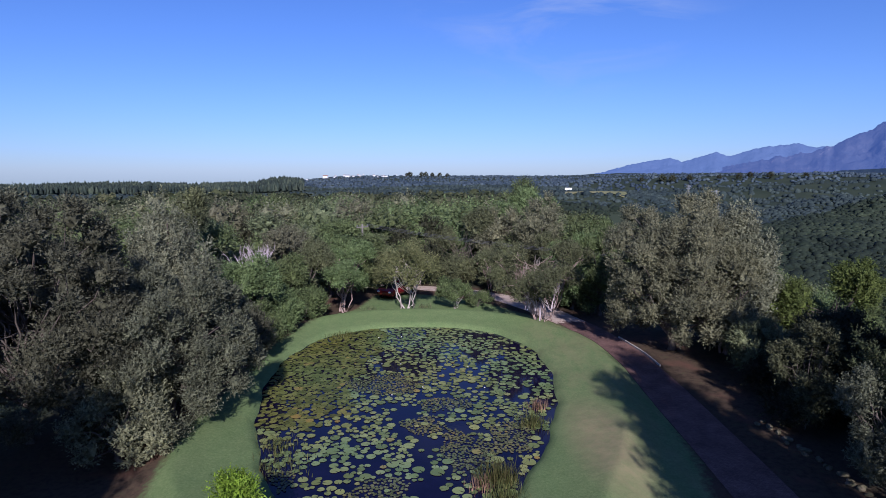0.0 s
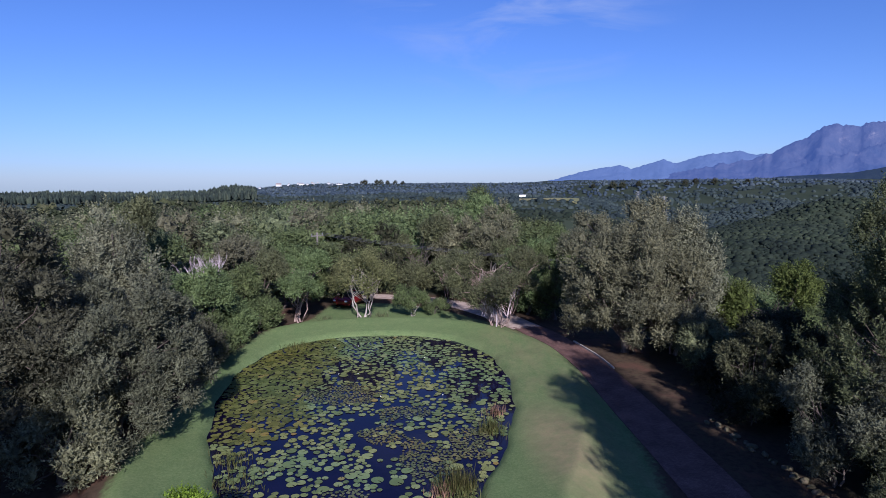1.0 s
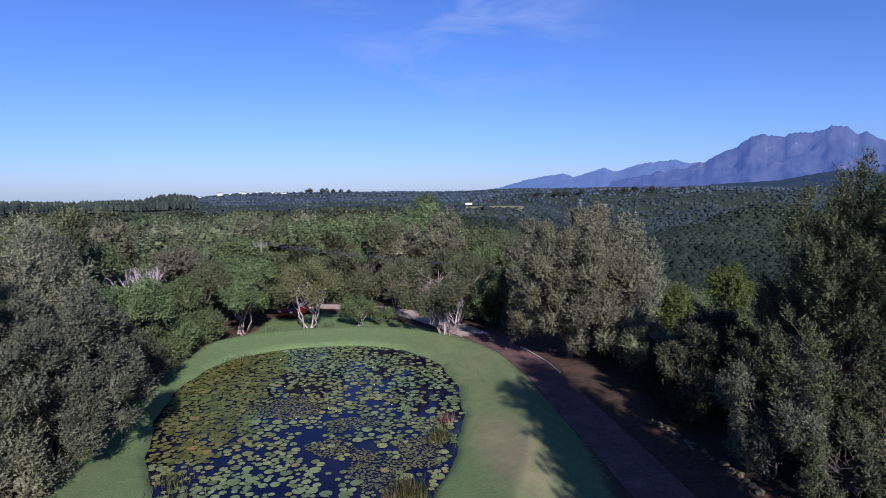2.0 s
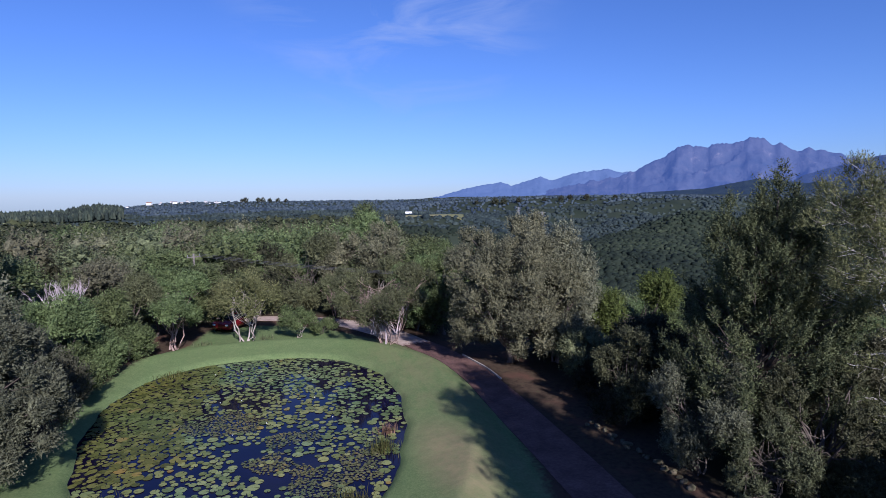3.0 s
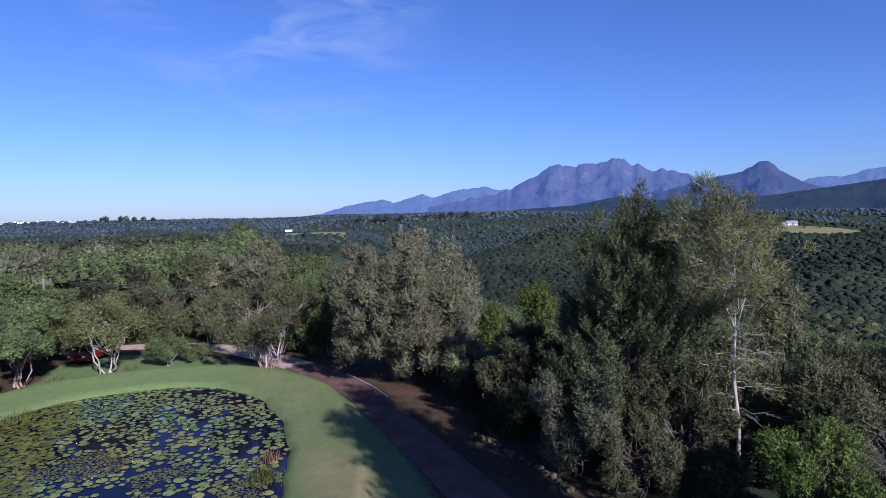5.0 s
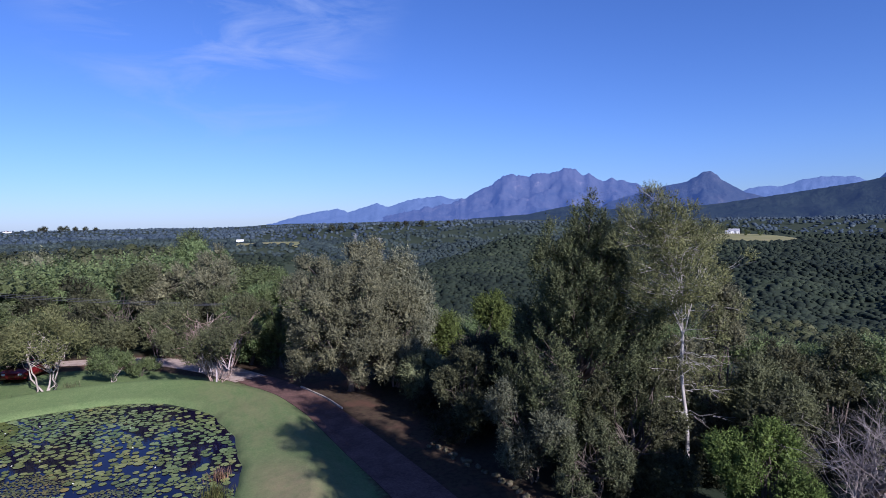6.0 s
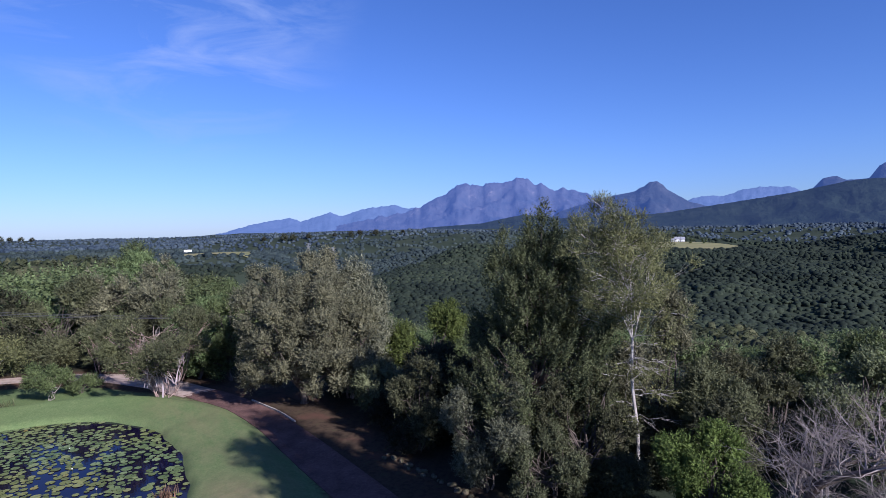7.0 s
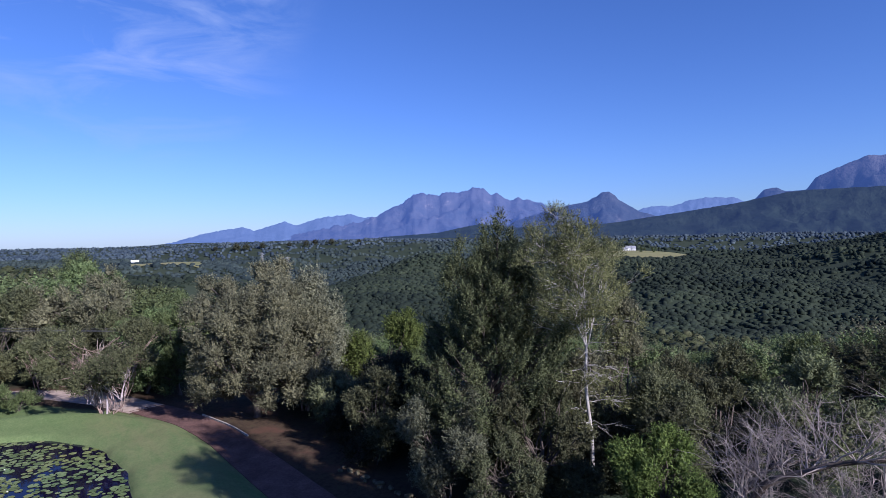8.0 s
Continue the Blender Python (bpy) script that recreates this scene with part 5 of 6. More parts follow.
def mixed_sizes(rng, n):
    """Heights and radii of crowns that close up into one canopy."""
    r = rng.choice([1.2, 1.8, 2.5, 3.3], n, p=[0.3, 0.35, 0.25, 0.1]) * rng.uniform(0.8, 1.25, n)
    return r * rng.uniform(0.6, 1.1, n) + 1.0, r


def build_far_woods():
    rng = np.random.default_rng(8)
    P, a, d = scatter(rng, -42, 84, 140, 330, 1500, 0.85)
    clump_crowns("woodland", P, rng.uniform(6, 9.5, len(P)), rng.uniform(2.2, 4.2, len(P)), FAR_NEAR, rng, "dense mixed green woodland falling away into the valley", 2, 0.16, 90)
    for d0, d1, n, n2 in ((290, 560, 12500, 3200), (535, 860, 15000, 4500)):
        P, a, d = scatter(rng, 17, 84, d0, d1, n, 0.9)
        P2, a2, d2 = scatter(rng, -42, 17, d0, d1, n2, 0.9)
        P, a, d = np.concatenate([P, P2]), np.concatenate([a, a2]), np.concatenate([d, d2])
        clear = clear_of_fields(a, d)
        # crowns past the brow take the tone with haze painted in
        beyond = (d > brow_distance(a) * 1.03) & (a < 45) | (a < 12) & (d > 560)
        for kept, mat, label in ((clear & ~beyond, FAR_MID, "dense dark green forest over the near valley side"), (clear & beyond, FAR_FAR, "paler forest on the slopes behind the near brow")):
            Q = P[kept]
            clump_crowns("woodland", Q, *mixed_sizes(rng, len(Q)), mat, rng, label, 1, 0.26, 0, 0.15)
    P, a, d = scatter(rng, -42, 84, 740, 1480, 8000)
    P2, a2, d2 = scatter(rng, 38, 84, 740, 1350, 5000)
    P, a, d = np.concatenate([P, P2]), np.concatenate([a, a2]), np.concatenate([d, d2])
    clear = clear_of_fields(a, d)
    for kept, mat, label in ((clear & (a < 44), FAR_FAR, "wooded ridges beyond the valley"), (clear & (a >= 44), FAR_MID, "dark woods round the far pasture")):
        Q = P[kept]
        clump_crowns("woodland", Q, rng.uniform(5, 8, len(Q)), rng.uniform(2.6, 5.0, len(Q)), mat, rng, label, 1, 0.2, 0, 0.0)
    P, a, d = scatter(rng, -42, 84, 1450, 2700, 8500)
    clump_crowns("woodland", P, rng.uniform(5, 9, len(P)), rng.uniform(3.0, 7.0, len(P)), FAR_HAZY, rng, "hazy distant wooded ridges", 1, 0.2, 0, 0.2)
    P, a, d = scatter(rng, -44, -13, 1330, 1560, 2600)
    clump_crowns("woodland", P, rng.uniform(14, 19, len(P)), rng.uniform(2.5, 4.0, len(P)), FAR_PINE, rng, "dark pine plantation along the ridge", 1, 0.12, smooth=False)


build_far_woods()


# ---- mountains ----
def mountain_material(name, stops, glow, strength, rock=(0.095, 0.09, 0.102), line=200.0):
    """Scrub-covered slopes that give way to bare rock higher up; blue air is put in as bluish tones and a glow."""
    m, n, l, b = material(name, 0.95, 0.05)
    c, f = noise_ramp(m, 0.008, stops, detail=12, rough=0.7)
    _, g = noise_ramp(m, 0.02, [(0, (0, 0, 0)), (1, (1, 1, 1))], detail=10, rough=0.75, stretch=(1, 1, 0.35))
    tc = n.new("ShaderNodeTexCoord")
    sep = n.new("ShaderNodeSeparateXYZ")
    l.new(tc.outputs["Object"], sep.inputs["Vector"])
    up = n.new("ShaderNodeMath")
    up.operation = "MULTIPLY_ADD"
    up.inputs[1].default_value = 420.0
    l.new(g, up.inputs[0])
    l.new(sep.outputs["Z"], up.inputs[2])
    mr = n.new("ShaderNodeMapRange")
    mr.interpolation_type = "SMOOTHSTEP"
    mr.inputs["From Min"].default_value, mr.inputs["From Max"].default_value = line + 200, line + 330
    mr.inputs["To Max"].default_value = 0.75
    l.new(up.outputs["Value"], mr.inputs["Value"])
    l.new(mixed(m, mr.outputs["Result"], c, rock), b.inputs["Base Color"])
    bump(m, f, 1.0, 30)
    # faint blue emission stands in for the haze of the air
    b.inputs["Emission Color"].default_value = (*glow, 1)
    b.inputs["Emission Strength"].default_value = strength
    return m


def build_range(name, line, d0, seed, rough, label, mat, relief=1.0, foot=0.72):
    """Mountains as a height field: the crest rises and falls through its summits and saddles (azimuth, elevation in degrees), broken up finely."""
    az = np.arange(line[0][0], line[-1][0], 0.16)
    u = np.linspace(0, 1, 44)                       # 0 foot, 0.7 crest, 1 behind
    crest = np.interp(az, [p[0] for p in line], [p[1] for p in line])
    noise.seed_set(seed)
    jag = np.array([noise.fractal((a * 1.3, seed, 0), 0.9, 2.2, 6) for a in az])
    fine = np.array([noise.fractal((a * 5.5, seed + 3, 0), 0.8, 2.2, 4) for a in az])
    crest = crest + jag * rough + fine * rough * 0.55
    A, U = np.meshgrid(np.radians(az), u)
    D = d0 * (foot + (1.02 - foot) * U)
    dc = d0 * (foot + (1.02 - foot) * 0.7)
    top = 12 + np.tan(np.radians(crest))[None, :] * dc
    fall = np.where(U < 0.7, 0.42 * (U / 0.7) + 0.58 * (U / 0.7) ** 2.2, 1 - (U - 0.7) / 0.3 * 0.7)
    Z = -70 + (top + 70) * fall
    x, y = D * np.sin(A), D * np.cos(A)
    spur = np.array([[abs(noise.fractal((x[i, j] / 300, y[i, j] / 300, seed), 0.85, 2.1, 6)) for j in range(len(az))] for i in range(len(u))])
    keep = np.clip((0.69 - U) / 0.1, 0, 1) * np.clip(U / 0.25, 0, 1)
    Z -= (spur - 0.1) * 95 * relief * keep * np.clip(crest / 3.0, 0.15, 1.3)[None, :]
    V = np.stack([x, y, Z], -1).reshape(-1, 3)
    nd, na = A.shape
    i, j = np.arange(nd - 1)[:, None] * na, np.arange(na - 1)[None, :]
    F = np.stack([i + j, i + j + 1, i + na + j + 1, i + na + j], -1).reshape(-1, 4)
    return tagged(new(name, np_mesh(name, V, F[:, ::-1], mat, True)), label, "mountain", kind="structure")


# each range carries its haze as blue base tones plus a glow
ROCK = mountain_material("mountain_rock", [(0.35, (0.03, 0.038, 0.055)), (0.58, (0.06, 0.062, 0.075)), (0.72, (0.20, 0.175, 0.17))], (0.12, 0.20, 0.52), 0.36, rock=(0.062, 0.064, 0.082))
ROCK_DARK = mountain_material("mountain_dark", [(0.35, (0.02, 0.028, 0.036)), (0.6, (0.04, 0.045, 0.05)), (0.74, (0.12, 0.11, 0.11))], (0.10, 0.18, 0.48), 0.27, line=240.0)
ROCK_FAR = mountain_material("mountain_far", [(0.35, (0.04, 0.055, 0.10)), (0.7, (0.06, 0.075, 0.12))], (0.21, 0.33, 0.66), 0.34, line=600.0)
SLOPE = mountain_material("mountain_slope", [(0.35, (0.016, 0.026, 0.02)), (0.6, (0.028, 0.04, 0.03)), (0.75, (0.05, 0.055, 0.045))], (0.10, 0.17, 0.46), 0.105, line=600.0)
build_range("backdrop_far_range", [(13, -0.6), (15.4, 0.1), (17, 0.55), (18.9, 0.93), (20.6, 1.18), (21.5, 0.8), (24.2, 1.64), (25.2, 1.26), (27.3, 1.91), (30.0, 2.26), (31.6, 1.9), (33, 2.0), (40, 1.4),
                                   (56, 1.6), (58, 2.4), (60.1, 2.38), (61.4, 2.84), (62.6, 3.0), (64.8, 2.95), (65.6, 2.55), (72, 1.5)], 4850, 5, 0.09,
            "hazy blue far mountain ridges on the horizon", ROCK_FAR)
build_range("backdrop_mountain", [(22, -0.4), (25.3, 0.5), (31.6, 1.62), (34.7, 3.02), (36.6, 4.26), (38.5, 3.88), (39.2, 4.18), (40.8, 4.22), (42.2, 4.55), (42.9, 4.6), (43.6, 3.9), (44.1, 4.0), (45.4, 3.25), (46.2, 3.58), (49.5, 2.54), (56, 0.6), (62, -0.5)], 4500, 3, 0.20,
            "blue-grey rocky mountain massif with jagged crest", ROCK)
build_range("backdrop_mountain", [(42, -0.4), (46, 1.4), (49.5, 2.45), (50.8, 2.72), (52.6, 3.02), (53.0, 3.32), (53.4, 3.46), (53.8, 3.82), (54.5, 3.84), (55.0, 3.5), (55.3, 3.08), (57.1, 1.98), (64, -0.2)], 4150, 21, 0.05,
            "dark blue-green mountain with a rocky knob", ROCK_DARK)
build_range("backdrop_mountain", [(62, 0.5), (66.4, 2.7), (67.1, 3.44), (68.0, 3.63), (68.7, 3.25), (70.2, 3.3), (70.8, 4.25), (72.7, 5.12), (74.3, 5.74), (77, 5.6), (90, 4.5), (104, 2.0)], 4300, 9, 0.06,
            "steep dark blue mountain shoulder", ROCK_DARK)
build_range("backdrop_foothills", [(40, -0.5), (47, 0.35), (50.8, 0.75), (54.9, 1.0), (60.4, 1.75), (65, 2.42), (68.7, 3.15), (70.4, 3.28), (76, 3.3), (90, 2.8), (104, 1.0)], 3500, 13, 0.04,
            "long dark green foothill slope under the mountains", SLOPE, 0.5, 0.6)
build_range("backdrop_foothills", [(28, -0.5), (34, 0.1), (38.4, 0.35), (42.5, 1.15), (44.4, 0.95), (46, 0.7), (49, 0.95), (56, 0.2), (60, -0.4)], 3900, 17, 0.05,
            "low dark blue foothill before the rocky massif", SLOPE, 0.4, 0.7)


# ---- fields and far buildings ----
def field(name, a0, a1, d0, d1, label, lift=0.5):
    rng = np.random.default_rng(3)
    a = np.radians(np.linspace(a0, a1, 60))
    u = np.linspace(0, 1, 16)
    A, U = np.meshgrid(a, u)
    edge0 = d0 + 14 * np.sin(A * 60) + 9 * np.sin(A * 143)
    edge1 = d1 + 10 * np.sin(A * 47 + 1)
    D = edge0 + (edge1 - edge0) * U
    X, Y = D * np.sin(A), D * np.cos(A)
    Z = land(X.ravel(), Y.ravel()).reshape(X.shape) + lift
    V = np.stack([X, Y, Z], -1).reshape(-1, 3)
    nd, na = A.shape
    i, j = np.arange(nd - 1)[:, None] * na, np.arange(na - 1)[None, :]
    F = np.stack([i + j, i + na + j, i + na + j + 1, i + j + 1], -1).reshape(-1, 4)
    tagged(new(name, np_mesh(name, V, F[:, ::-1], PASTURE, True)), label, "field", kind="structure")


PASTURE, _n, _l, _b = material("pasture", 0.95, 0.1)
_c, _f = noise_ramp(PASTURE, 0.03, [(0.3, (0.16, 0.17, 0.07)), (0.55, (0.24, 0.22, 0.10)), (0.75, (0.30, 0.25, 0.15))], detail=8)
_l.new(_c, _b.inputs["Base Color"])
field("ground_pasture", 46.5, 61.1, 805, 985, "pale straw-green pasture on the opposite hill")
field("ground_pasture", 11.4, 17.0, 556, 596, "dry pale brown field among trees")

WHITE, _n, _l, _b = material("white_render", 0.8, 0.3)
_c, _f = noise_ramp(WHITE, 0.8, [(0.3, (0.70, 0.69, 0.67)), (0.7, (0.82, 0.81, 0.79))])
_l.new(_c, _b.inputs["Base Color"])
SLATE, _n, _l, _b = material("grey_roof", 0.8, 0.3)
_c, _f = noise_ramp(SLATE, 1.2, [(0.3, (0.16, 0.16, 0.18)), (0.7, (0.26, 0.26, 0.28))])
_l.new(_c, _b.inputs["Base Color"])
PALE_ROOF, _n, _l, _b = material("pale_roof", 0.8, 0.3)
_c, _f = noise_ramp(PALE_ROOF, 1.2, [(0.3, (0.24, 0.24, 0.26)), (0.7, (0.34, 0.34, 0.36))])
_l.new(_c, _b.inputs["Base Color"])
TILE, _n, _l, _b = material("brown_roof", 0.8, 0.3)
_c, _f = noise_ramp(TILE, 1.2, [(0.3, (0.20, 0.12, 0.09)), (0.7, (0.32, 0.20, 0.15))])
_l.new(_c, _b.inputs["Base Color"])
PANE, _n, _l, _b = material("window_glass", 0.08, 0.5)
_b.inputs["Base Color"].default_value = (0.02, 0.025, 0.03, 1)


def box(bm, x0, x1, y0, y1, z0, z1):
    vs = [bm.verts.new((x, y, z)) for z in (z0, z1) for x, y in ((x0, y0), (x1, y0), (x1, y1), (x0, y1))]
    for f in ((3, 2, 1, 0), (4, 5, 6, 7), (0, 1, 5, 4), (1, 2, 6, 5), (2, 3, 7, 6), (3, 0, 4, 7)):
        bm.faces.new([vs[i] for i in f])


def house(at, turn, w, dep, h, label, roof, group="", wings=(), scale=1.0):
    """Walls with gables, a pitched roof with eaves, a door and windows; wings are (x, y, w, d, h)."""
    e = thing("house", at, label, "house", group, turn=turn, scale=scale)
    for x, y, ww, dd, hh in ((0, 0, w, dep, h), *wings):
        rise = dd * 0.38
        bm = bmesh.new()
        box(bm, x - ww / 2, x + ww / 2, y - dd / 2, y + dd / 2, -2.0, hh)
        for sx in (-1, 1):
            gx = x + sx * (ww / 2 - 0.15)
            vs = [bm.verts.new((gx + o, yy, zz)) for o in (-0.15, 0.15) for yy, zz in ((y - dd / 2, hh), (y + dd / 2, hh), (y, hh + rise))]
            for f in ((0, 2, 1), (3, 4, 5), (0, 1, 4, 3), (1, 2, 5, 4), (2, 0, 3, 5)):
                bm.faces.new([vs[i] for i in f])
        part("wall", bm, WHITE, e)
        bm = bmesh.new()
        o = 0.5
        for sy in (-1, 1):
            a = [(x - ww / 2 - o, y + sy * (dd / 2 + o), hh - 0.3), (x + ww / 2 + o, y + sy * (dd / 2 + o), hh - 0.3), (x + ww / 2 + o, y, hh + rise + 0.1), (x - ww / 2 - o, y, hh + rise + 0.1)]
            lo = [bm.verts.new(p) for p in a]
            hi = [bm.verts.new((p[0], p[1], p[2] + 0.25)) for p in a]
            for f in ((lo[3], lo[2], lo[1], lo[0]), (hi[0], hi[1], hi[2], hi[3]), (lo[0], lo[1], hi[1], hi[0]), (lo[1], lo[2], hi[2], hi[1]), (lo[3], lo[0], hi[0], hi[3])):
                bm.faces.new(f)
        part("roof", bm, roof, e)
        n = max(2, int(ww / 3.2))
        for k in range(n):
            wx = x - ww / 2 + (k + 0.5) * ww / n
            bm = bmesh.new()
            box(bm, wx - 0.55, wx + 0.55, y - dd / 2 - 0.03, y - dd / 2 + 0.05, 0.9, min(2.3, hh - 0.3))
            part("window", bm, PANE, e)
    return e


def at_polar(az, d, up=0.0):
    x, y = d * math.sin(radians(az)), d * math.cos(radians(az))
    return (x, y, ground_z(x, y) + up)


house(at_polar(56.2, 955), -48, 10, 7, 5.0, "large white farmhouse with pale gabled roofs on pasture", PALE_ROOF, wings=((-6.8, -1.5, 5.5, 6, 3.2), (6.2, -1, 5, 7.5, 4.6)))
house(at_polar(11.75, 640, 4), -12, 6.0, 3.6, 1.6, "white low farm building among trees", WHITE)
_t = [house(at_polar(-9, 2380, 6), 8, 14, 9, 4.5, "distant white house on the town ridge", SLATE, "houses of the far town"),
      house(at_polar(-11, 2400, 6), -20, 20, 9, 6, "distant white house with brown roof", TILE, "houses of the far town")]
_r = random.Random(6)
for _k in range(28):
    _a = _r.choice([_r.uniform(-14, -3.5), _r.uniform(-14, -3.5), _r.uniform(-9.5, -5)])
    copy_thing(_r.choice(_t), pose(*at_polar(_a, _r.uniform(2330, 2600), _r.uniform(4, 7)), 0, 0, -_a + _r.uniform(-50, 50)) @ Matrix.Scale(_r.uniform(0.25, 0.5), 4))

# lone trees on the far ridges
_far = [(19.95, 1640, 3.0), (20.75, 1640, 2.7), (18.2, 1660, 1.8), (22.2, 1640, 2.2), (24.6, 1640, 2.0), (26.1, 1640, 2.4), (26.9, 1650, 2.3), (28.4, 1640, 2.5), (31, 1640, 1.8), (-1.6, 2350, 3.0), (-1.0, 2350, 2.6), (-2.0, 2350, 3.0), (-0.3, 2350, 2.8), (0.4, 2350, 2.4), (-3.4, 2380, 2.6), (-3.1, 2380, 3.2), (-15.6, 1500, 2.4), (-14.8, 1500, 2.2), (-14.1, 1500, 2.0), (7.4, 135, 1.75), (9.3, 138, 1.35), (-24, 118, 1.3), (57.3, 895, 1.1), (58.3, 905, 0.9)]
for _a, _d, _s in _far:
    _x, _y, _z = at_polar(_a, _d)
    copy_thing((FEW[5] if _d > 1000 else WOOD[0])[0], pose(_x, _y, _z - (0.7 * _s if _d > 1000 else 0), 0, 0, _a * 40) @ Matrix.Diagonal((_s * 0.9, _s * 0.9, _s, 1)))


# ---- power lines ----
STEEL, _n, _l, _b = material("galvanised_steel", 0.5, 0.5)
_b.inputs["Base Color"].default_value = (0.20, 0.205, 0.21, 1)
_b.inputs["Metallic"].default_value = 0.1
WIRE, _n, _l, _b = material("wire", 0.6, 0.4)
_b.inputs["Base Color"].default_value = (0.10, 0.10, 0.11, 1)
TIMBER = bark_material("weathered_timber", (0.13, 0.115, 0.10), (0.26, 0.235, 0.21))


PYLON_EL = (-1.69, -1.22)           # how far the two mast heads lie below the level of the eye, degrees


def pylon(at, h, turn):
    """A lattice mast: four leaning legs, cross bracing and three pairs of arms."""
    e = thing("pylon", at, "grey lattice steel power pylon in the forest", "pylon", "pylons of the power line", turn=turn)
    half = lambda z: 2.4 * (1 - z / h) + 0.45
    for sx in (-1, 1):
        for sy in (-1, 1):
            mesh_part("leg", np_mesh("leg", *tube([(sx * half(z), sy * half(z), z) for z in (-3, h * 0.5, h)], [0.16, 0.14, 0.11], 4), STEEL), e)
    zs = np.linspace(0, h, 9)
    pieces = []
    for z0, z1 in zip(zs[:-1], zs[1:]):
        for sx, sy, tx, ty in ((-1, -1, 1, -1), (1, -1, 1, 1), (1, 1, -1, 1), (-1, 1, -1, -1)):
            pieces.append(tube([(sx * half(z0), sy * half(z0), z0), (tx * half(z1), ty * half(z1), z1)], [0.07, 0.07], 4))
            pieces.append(tube([(tx * half(z0), ty * half(z0), z0), (sx * half(z1), sy * half(z1), z1)], [0.07, 0.07], 4))
    mesh_part("bracing", np_mesh("bracing", *merge(pieces), STEEL), e)
    for z in (h * 0.74, h * 0.86, h * 0.97):
        mesh_part("arm", np_mesh("arm", *merge([tube([(-6, 0, z), (0, 0, z + 0.9), (6, 0, z)], [0.12, 0.25, 0.12], 4), tube([(-6, 0, z), (6, 0, z)], [0.14, 0.14], 4)]), STEEL), e)
    return e


P1, P2 = at_polar(24.4, 550), at_polar(22.15, 890)
H1, H2 = 12 + 550 * math.tan(radians(PYLON_EL[0])) - P1[2], 12 + 890 * math.tan(radians(PYLON_EL[1])) - P2[2]
pylon(P1, H1, 35)
pylon(P2, H2, 35)
BALL, _n, _l, _b = material("marker_ball", 0.4, 0.5)
_b.inputs["Base Color"].default_value = (0.82, 0.82, 0.80, 1)


def span(p, q, sag, radius, label, balls=0, ball_r=0.5):
    """A hanging wire between two points, with marker balls on it where it has them."""
    e = thing("power_line", p, label, "power line")
    p, q = np.array(p), np.array(q)
    t = np.linspace(0, 1, 24)
    C = (q - p)[None] * t[:, None]
    C[:, 2] -= sag * 4 * t * (1 - t)
    mesh_part("wire", np_mesh("wire", *tube(C, np.full(24, radius), 4), WIRE, True), e)
    for k in range(balls):
        u = (k + 0.7) / (balls + 0.4)
        c = (q - p) * u - np.array([0, 0, sag * 4 * u * (1 - u)])
        mesh_part("marker_ball", np_mesh("marker_ball", ICO2[0] * ball_r + c, ICO2[1], BALL, True), e, "white marker ball")
    return e


span((P1[0], P1[1], P1[2] + H1), (P2[0], P2[1], P2[2] + H2), 4, 0.1, "high power line with white marker balls", 6, 0.25)
_e = at_polar(24.2, 430)
span((P1[0], P1[1], P1[2] + H1 - 1), (_e[0], _e[1], _e[2] + 16), 6, 0.1, "high power line dropping into the valley", 5, 0.25)


def utility_pole(at, h, turn):
    e = thing("utility_pole", at, "weathered timber utility pole with crossarm", "pole", turn=turn)
    mesh_part("post", np_mesh("post", *tube([(0, 0, -0.8), (0, 0, h * 0.5), (0, 0, h)], [0.13, 0.12, 0.10], 9), TIMBER, True), e)
    bm = bmesh.new()
    box(bm, -0.8, 0.8, -0.05, 0.05, h - 0.40, h - 0.29)
    part("crossarm", bm, TIMBER, e)
    for x in (-0.72, 0, 0.72):
        mesh_part("insulator", np_mesh("insulator", *tube([(x, 0, h - 0.28), (x, 0, h - 0.2), (x, 0, h - 0.1), (x, 0, h - 0.06)], [0.03, 0.05, 0.045, 0.02], 8), STEEL, True), e, "grey insulator")
    return e


PA, PB = (-8.85, 65.6, 6.25), (21.5, 44.6, 5.2)
utility_pole((PA[0], PA[1], ground_z(*PA[:2])), PA[2] - ground_z(*PA[:2]), 46)
utility_pole((PB[0], PB[1], ground_z(*PB[:2])), PB[2] - ground_z(*PB[:2]), 46)
for _o in (-0.72, 0.0, 0.72):
    _q = Vector((math.cos(radians(46)), math.sin(radians(46)), 0)) * _o
    span((PA[0] + _q.x, PA[1] + _q.y, PA[2] - 0.06), (PB[0] + _q.x, PB[1] + _q.y, PB[2] - 0.06), 0.5, 0.012, "thin dark overhead wire above the trees")


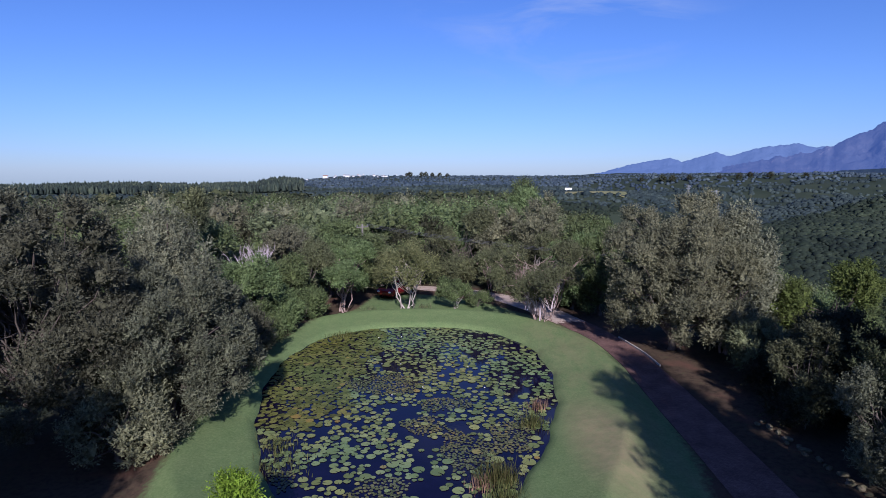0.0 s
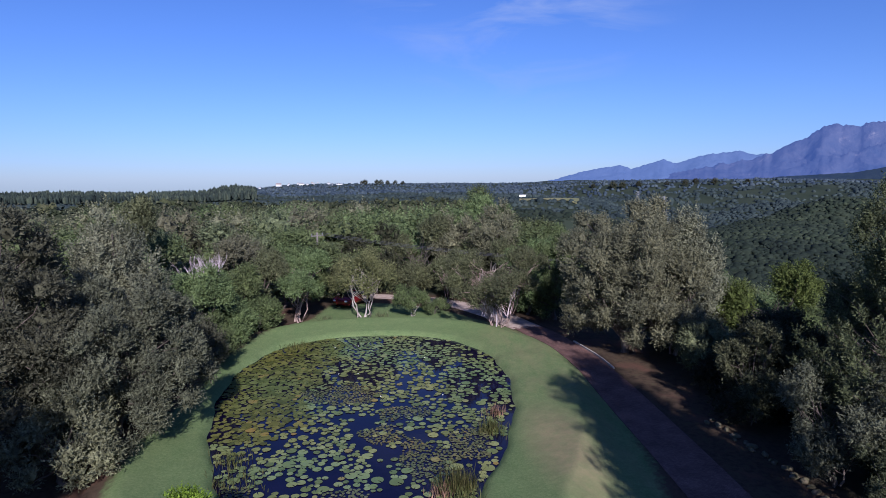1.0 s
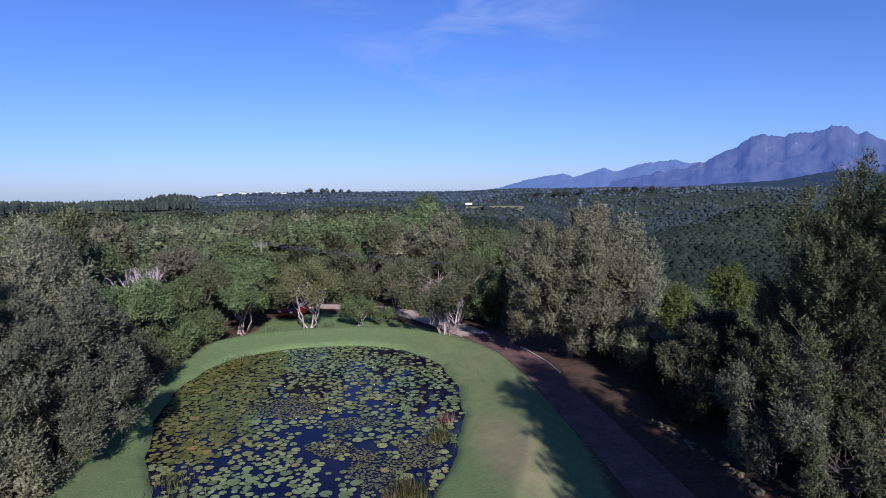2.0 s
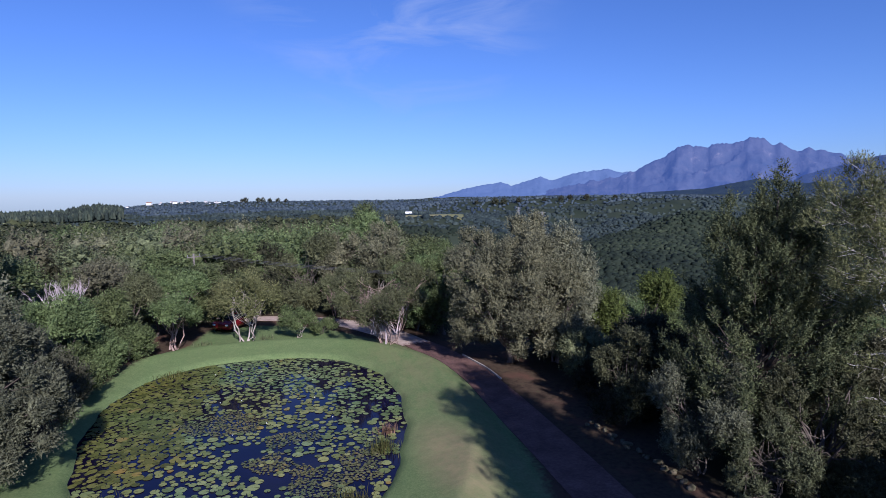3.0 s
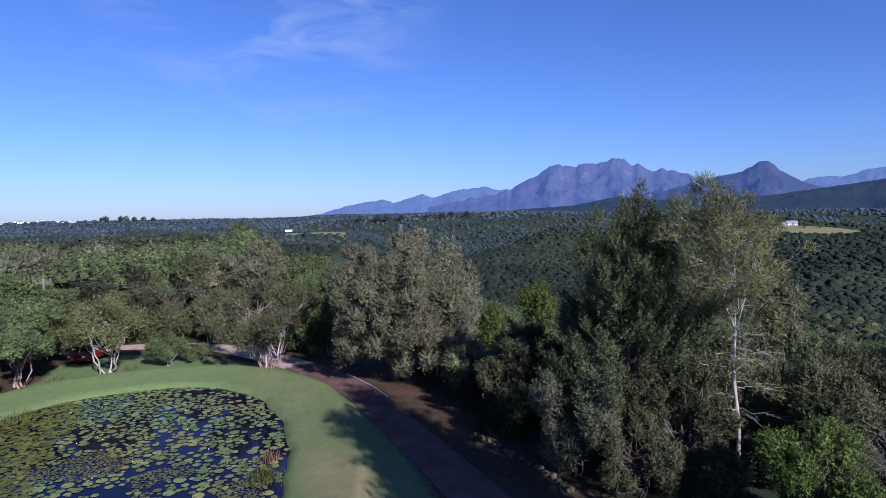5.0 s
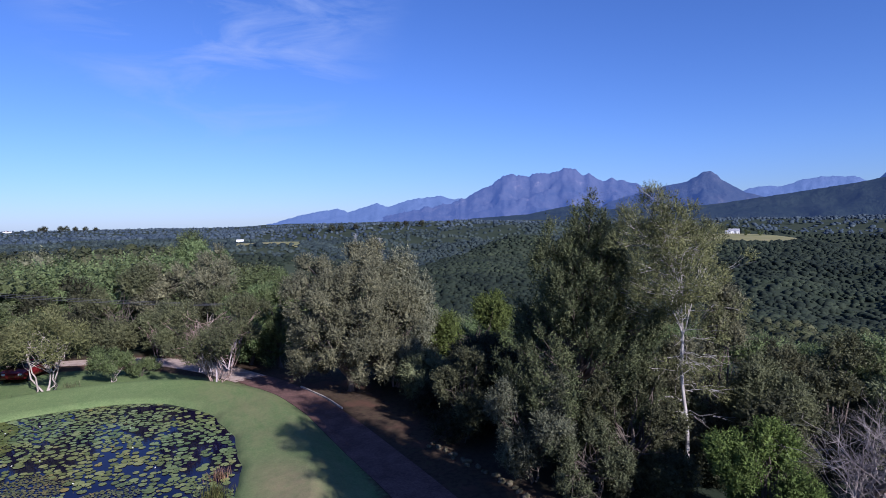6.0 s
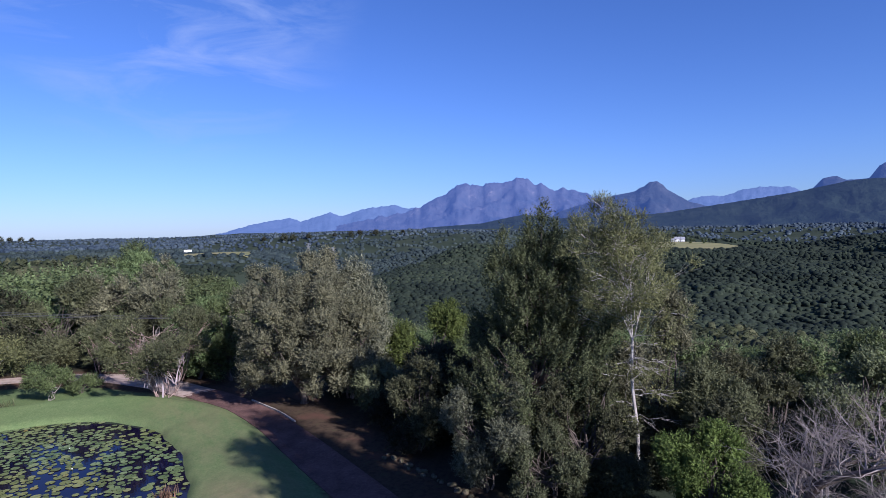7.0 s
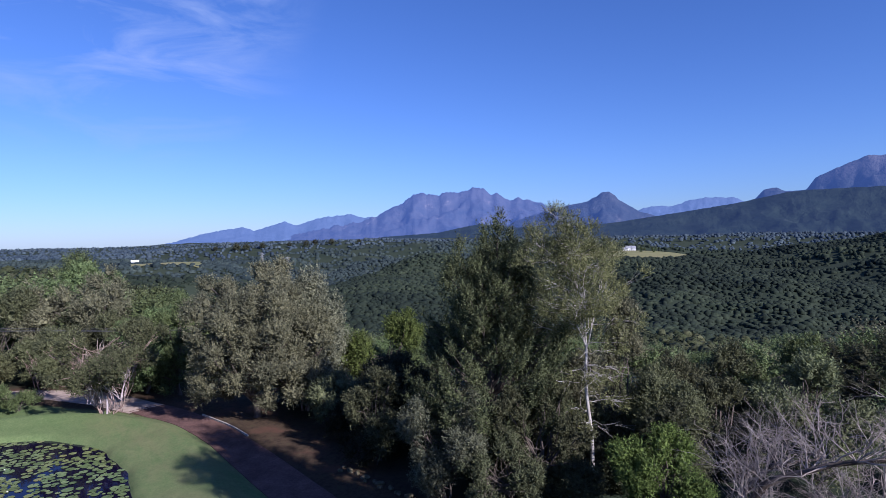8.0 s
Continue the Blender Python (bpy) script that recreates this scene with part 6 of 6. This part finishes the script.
# ---- the red car under the trees ----
def car(at, turn):
    paint, n, l, b = material("red_car_paint", 0.25, 0.5)
    c, f = noise_ramp(paint, 2.0, [(0.3, (0.12, 0.008, 0.012)), (0.7, (0.16, 0.011, 0.015))])
    l.new(c, b.inputs["Base Color"])
    b.inputs["Coat Weight"].default_value = 0.6
    rubber, n, l, b = material("tyre_rubber", 0.85, 0.2)
    b.inputs["Base Color"].default_value = (0.02, 0.02, 0.02, 1)
    rim, n, l, b = material("alloy_rim", 0.3, 0.5)
    b.inputs["Base Color"].default_value = (0.55, 0.56, 0.57, 1)
    b.inputs["Metallic"].default_value = 1.0
    lamp, n, l, b = material("lamp_lens", 0.1, 0.5)
    b.inputs["Base Color"].default_value = (0.75, 0.76, 0.78, 1)
    e = thing("car", at, "dark red hatchback car parked under trees", "car", turn=turn)
    # side outline, swept across with the cabin drawn in
    side = [(-2.0, 0.35), (-2.05, 0.75), (-1.9, 0.98), (-1.0, 1.02), (1.95, 0.98), (2.05, 0.7), (2.0, 0.35)]
    bm = bmesh.new()
    rows = []
    for y, s in ((-0.86, 0.97), (-0.80, 1.0), (0.80, 1.0), (0.86, 0.97)):
        rows.append([bm.verts.new((x * s, y, 0.3 + (z - 0.3) * s)) for x, z in side])
    for r0, r1 in zip(rows[:-1], rows[1:]):
        for i in range(len(side)):
            k = (i + 1) % len(side)
            bm.faces.new((r0[i], r1[i], r1[k], r0[k]))
    bm.faces.new(rows[0])
    bm.faces.new(rows[-1][::-1])
    bmesh.ops.bevel(bm, geom=[ed for ed in bm.edges if ed.calc_face_angle(0) > 0.4], offset=0.05, segments=2, affect="EDGES")
    part("body", bm, paint, e, smooth=True)
    bm = bmesh.new()
    lo = [bm.verts.new(p) for p in ((-1.15, -0.76, 0.98), (1.75, -0.76, 0.98), (1.75, 0.76, 0.98), (-1.15, 0.76, 0.98))]
    hi = [bm.verts.new(p) for p in ((-0.45, -0.60, 1.44), (1.35, -0.60, 1.44), (1.35, 0.60, 1.44), (-0.45, 0.60, 1.44))]
    for i in range(4):
        k = (i + 1) % 4
        bm.faces.new((lo[i], lo[k], hi[k], hi[i]))
    bm.faces.new(hi)
    bm.faces.new(lo[::-1])
    bmesh.ops.bevel(bm, geom=bm.edges[:], offset=0.04, segments=2, affect="EDGES")
    part("window", bm, PANE, e, "dark car windows", True)
    bm = bmesh.new()
    box(bm, -0.42, 1.34, -0.60, 0.60, 1.425, 1.48)
    bmesh.ops.bevel(bm, geom=bm.edges[:], offset=0.02, segments=2, affect="EDGES")
    part("roof", bm, paint, e, smooth=True)
    for x in (-1.25, 1.3):
        for y in (-0.8, 0.8):
            w = mesh_part("wheel", np_mesh("wheel", *tube([(x, y - 0.02, 0.31), (x, y + 0.02, 0.31)], [0.1, 0.1], 10), rim), e)
            mesh_part("tyre", np_mesh("tyre", *tube([(x, y - 0.10, 0.31), (x, y - 0.09, 0.31), (x, y + 0.09, 0.31), (x, y + 0.10, 0.31)], [0.22, 0.31, 0.31, 0.22], 20), rubber, True), w)
            mesh_part("rim", np_mesh("rim", *tube([(x, y - 0.105, 0.31), (x, y, 0.31), (x, y + 0.105, 0.31)], [0.21, 0.05, 0.21], 16), rim, True), w)
    for y in (-0.62, 0.62):
        bm = bmesh.new()
        bmesh.ops.create_icosphere(bm, subdivisions=2, radius=1, matrix=pose(-2.0, y, 0.74) @ Matrix.Diagonal((0.08, 0.2, 0.09, 1)))
        part("headlight", bm, lamp, e, "clear headlight", True)
    return e


car((-4.6, 57.2, ground_z(-4.6, 57.2)), 62)
